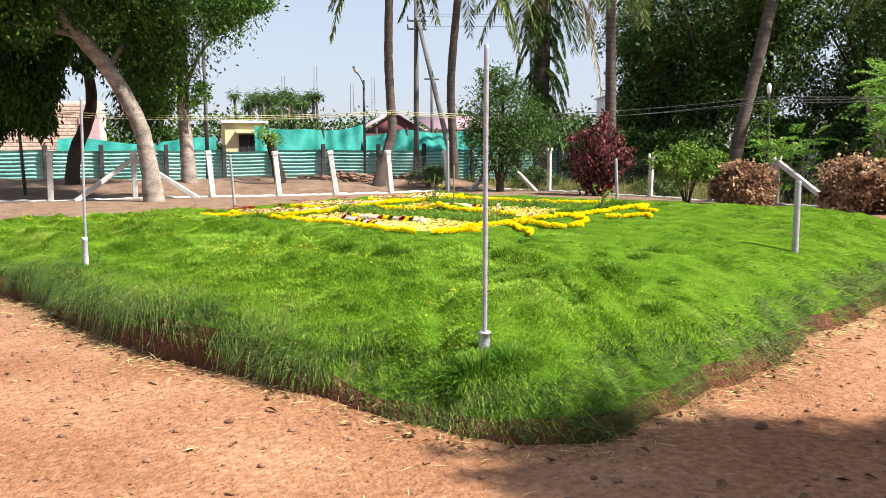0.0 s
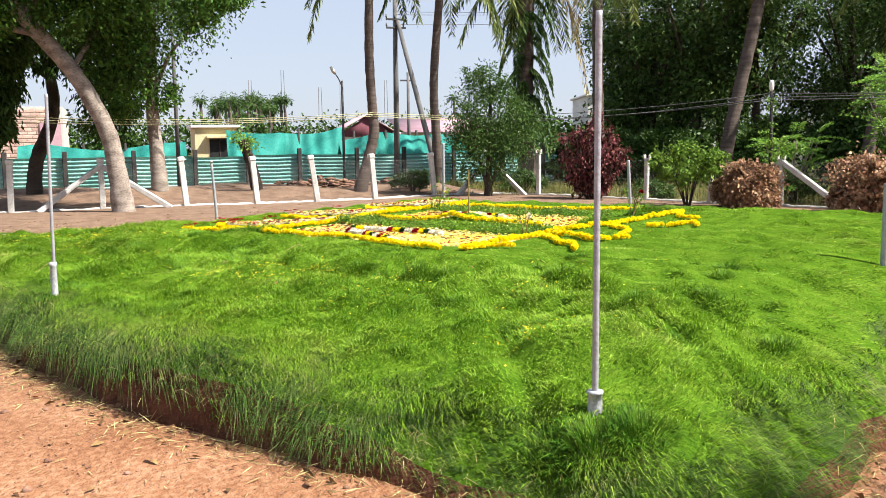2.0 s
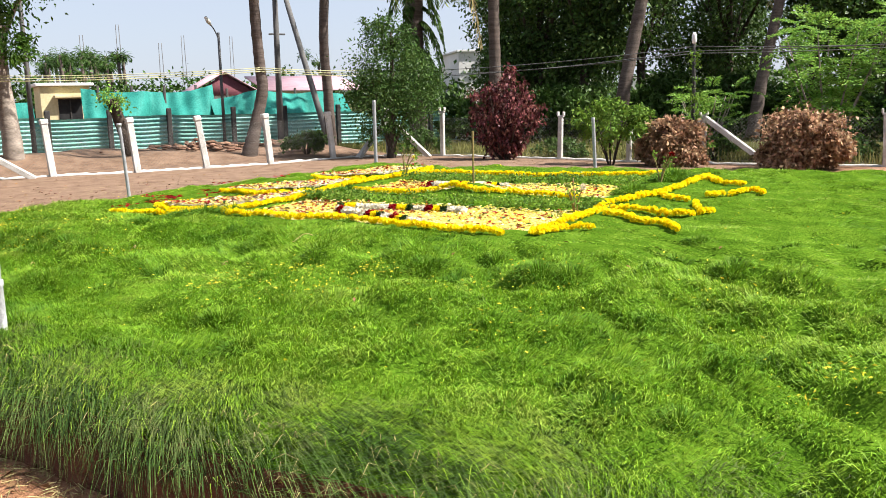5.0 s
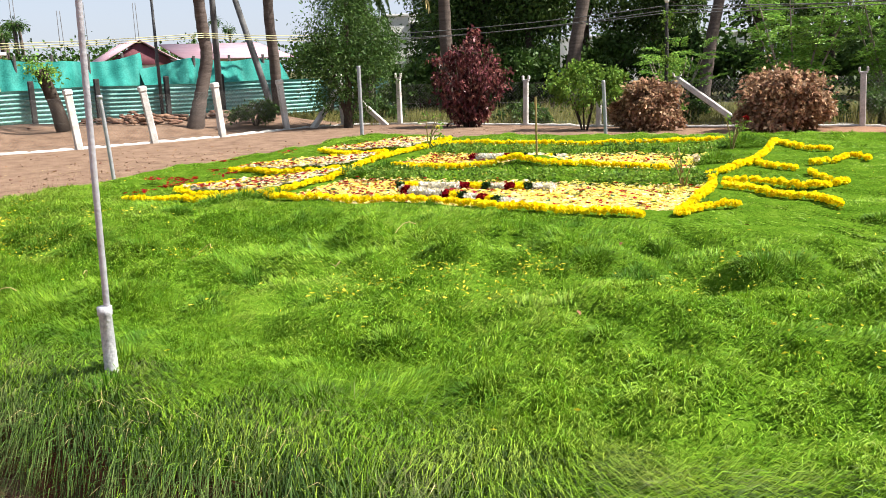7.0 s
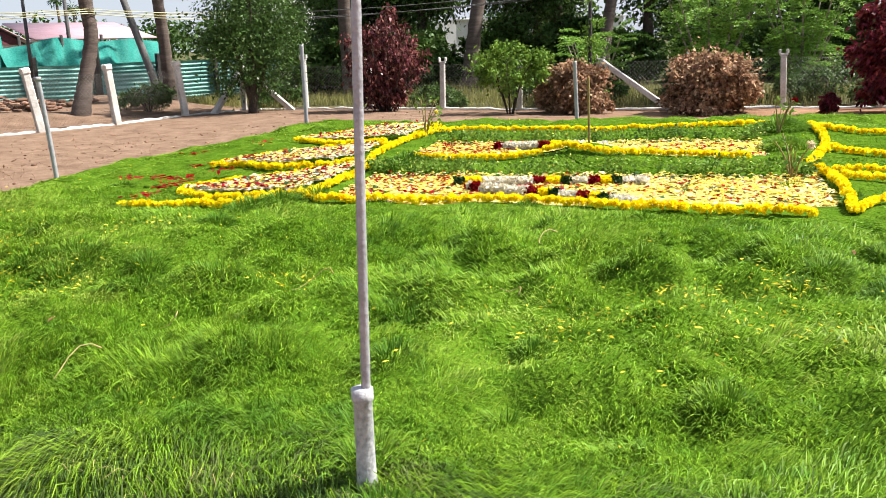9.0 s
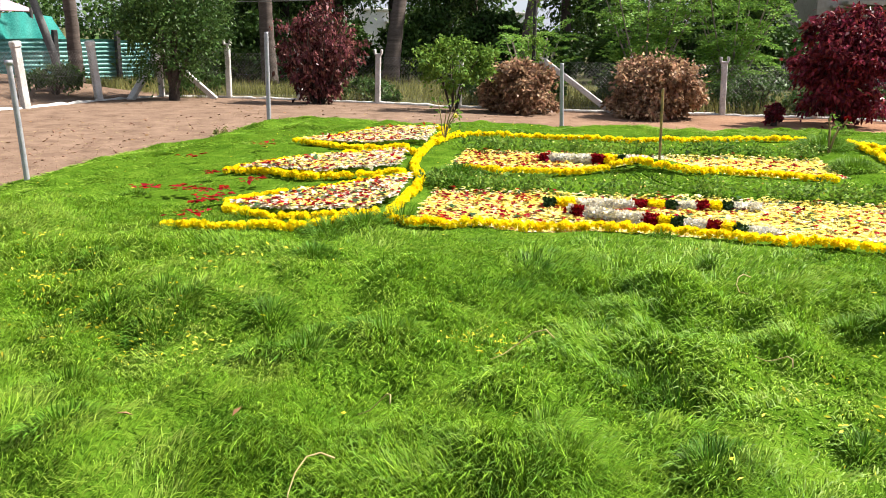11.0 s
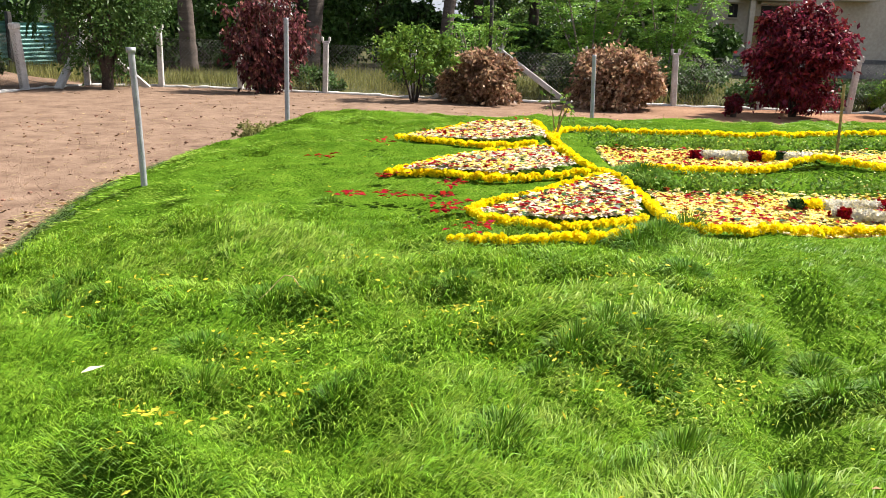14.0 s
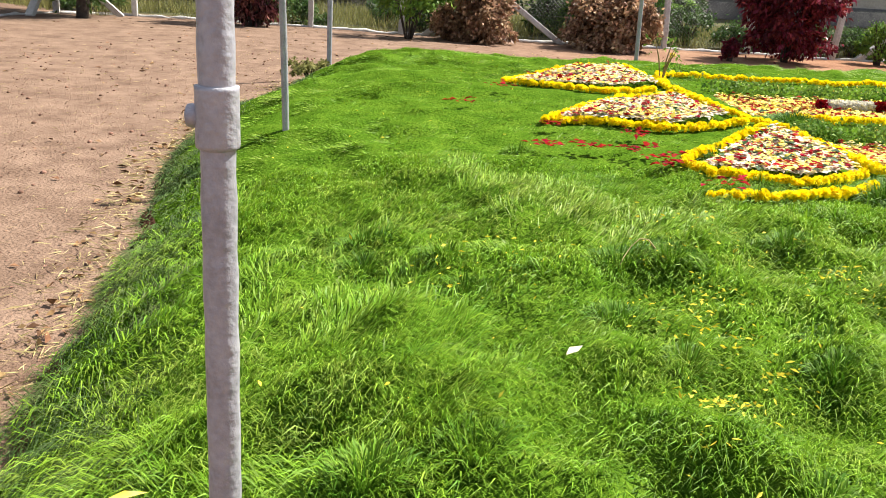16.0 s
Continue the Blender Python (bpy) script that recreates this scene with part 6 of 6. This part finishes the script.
# ---- litter on the earth ----
def litter(name, label, n, size, slim, material, boxed, lift=0.008):
    x, y = rng.uniform(boxed[0], boxed[1], n), rng.uniform(boxed[2], boxed[3], n)
    k = inside_edge(x, y)[0] < 0.0
    x, y = x[k], y[k]
    m = len(x)
    at = np.stack([x, y, ground_z(x, y) + lift], -1)
    along = np.stack([rng.normal(size=m), rng.normal(size=m), rng.normal(0, 0.1, m)], -1)
    ln = size * rng.uniform(0.5, 1.6, m)
    nor = np.stack([rng.normal(0, 0.25, m), rng.normal(0, 0.25, m), np.ones(m)], -1)
    return leaf_mesh(name, at, along, ln, ln * slim, 0.35, nor), material, name, label


def edge_litter(n, size, slim, spread):
    """Bits gathered along the foot of the mound."""
    a = rng.uniform(-3.1, 2.6, n)
    r = np.interp(a, edge_ang, edge_rad, period=2 * math.pi) + np.abs(rng.normal(0, spread, n)) + 0.01
    x, y = LAWN_C[0] + r * np.cos(a), LAWN_C[1] + r * np.sin(a)
    at = np.stack([x, y, ground_z(x, y) + 0.006 + rng.uniform(0, 0.012, n)], -1)
    along = np.stack([rng.normal(size=n), rng.normal(size=n), rng.normal(0, 0.15, n)], -1)
    ln = size * rng.uniform(0.5, 1.6, n)
    return leaf_mesh("bits", at, along, ln, ln * slim, 0.3)


tagged(part("edge_straw", edge_litter(7000, 0.075, 0.06, 0.16), M_STRAW), "dry straw gathered at the foot of the mound", "litter", kind="stuff")
tagged(part("edge_leaves", edge_litter(900, 0.05, 0.45, 0.14), M_DRYLEAF), "dry leaves gathered at the foot of the mound", "litter", kind="stuff")
me, m, nm, lb = litter("grit", "fine reddish grit and crumbs on the earth", 26000, 0.014, 0.7, M_STONE, (-4.5, 6.5, 1.6, 20), 0.004)
tagged(part(nm, me, m), lb, "grit", kind="stuff")
for args in ((("fallen_leaves", "curled dry brown leaves scattered on the earth", 2600, 0.055, 0.45, M_DRYLEAF, (-7, 16, 0, 25))), ("straw_bits", "short bits of straw on the earth", 7000, 0.06, 0.07, M_STRAW, (-5, 9, 1.5, 22))):
    me, m, nm, lb = litter(*args)
    tagged(part(nm, me, m), lb, "litter", kind="stuff")
pieces = []
for k in range(1400):
    x, y = rng.uniform(-5, 8), rng.uniform(1.5, 22)
    if inside_edge(x, y)[0] > -0.02:
        continue
    s = rng.uniform(0.006, 0.022) * (1.6 if rng.random() < 0.06 else 1)
    v, q = tube([(-s, 0, 0), (-s * 0.4, 0, 0), (s * 0.5, 0, 0), (s, 0, 0)], [s * 0.45, s * 0.8, s * 0.7, s * 0.35], 5, 0.25)
    pieces.append((v + [x, y, float(ground_z(x, y)) + s * 0.25], q))
tagged(part("pebbles", mesh_of("pebbles", *joined(pieces)), M_STONE), "small reddish clods and pebbles on the earth", "pebbles", kind="stuff")
leaf = part("fallen_leaf", leaf_mesh("leaf", np.array([[-1.44, 12.68, float(lawn_z(-1.44, 12.68)) + 0.075]]), np.array([[0.9, -0.4, 0.1]]), 0.07, 0.03, 0.15, np.array([[0, 0, 1.0]])), M_PALE)
tagged(leaf, "single pale fallen leaf lying on the grass", "leaf")
leaf = part("fallen_leaf", leaf_mesh("leaf", np.array([[-2.3, 13.42, float(lawn_z(-2.3, 13.42)) + 0.125]]), np.array([[0.8, -0.6, -0.1]]), 0.085, 0.028, 0.15, np.array([[0, 0, 1.0]])), M_YPETAL)
tagged(leaf, "single yellow fallen leaf lying on the grass", "leaf")
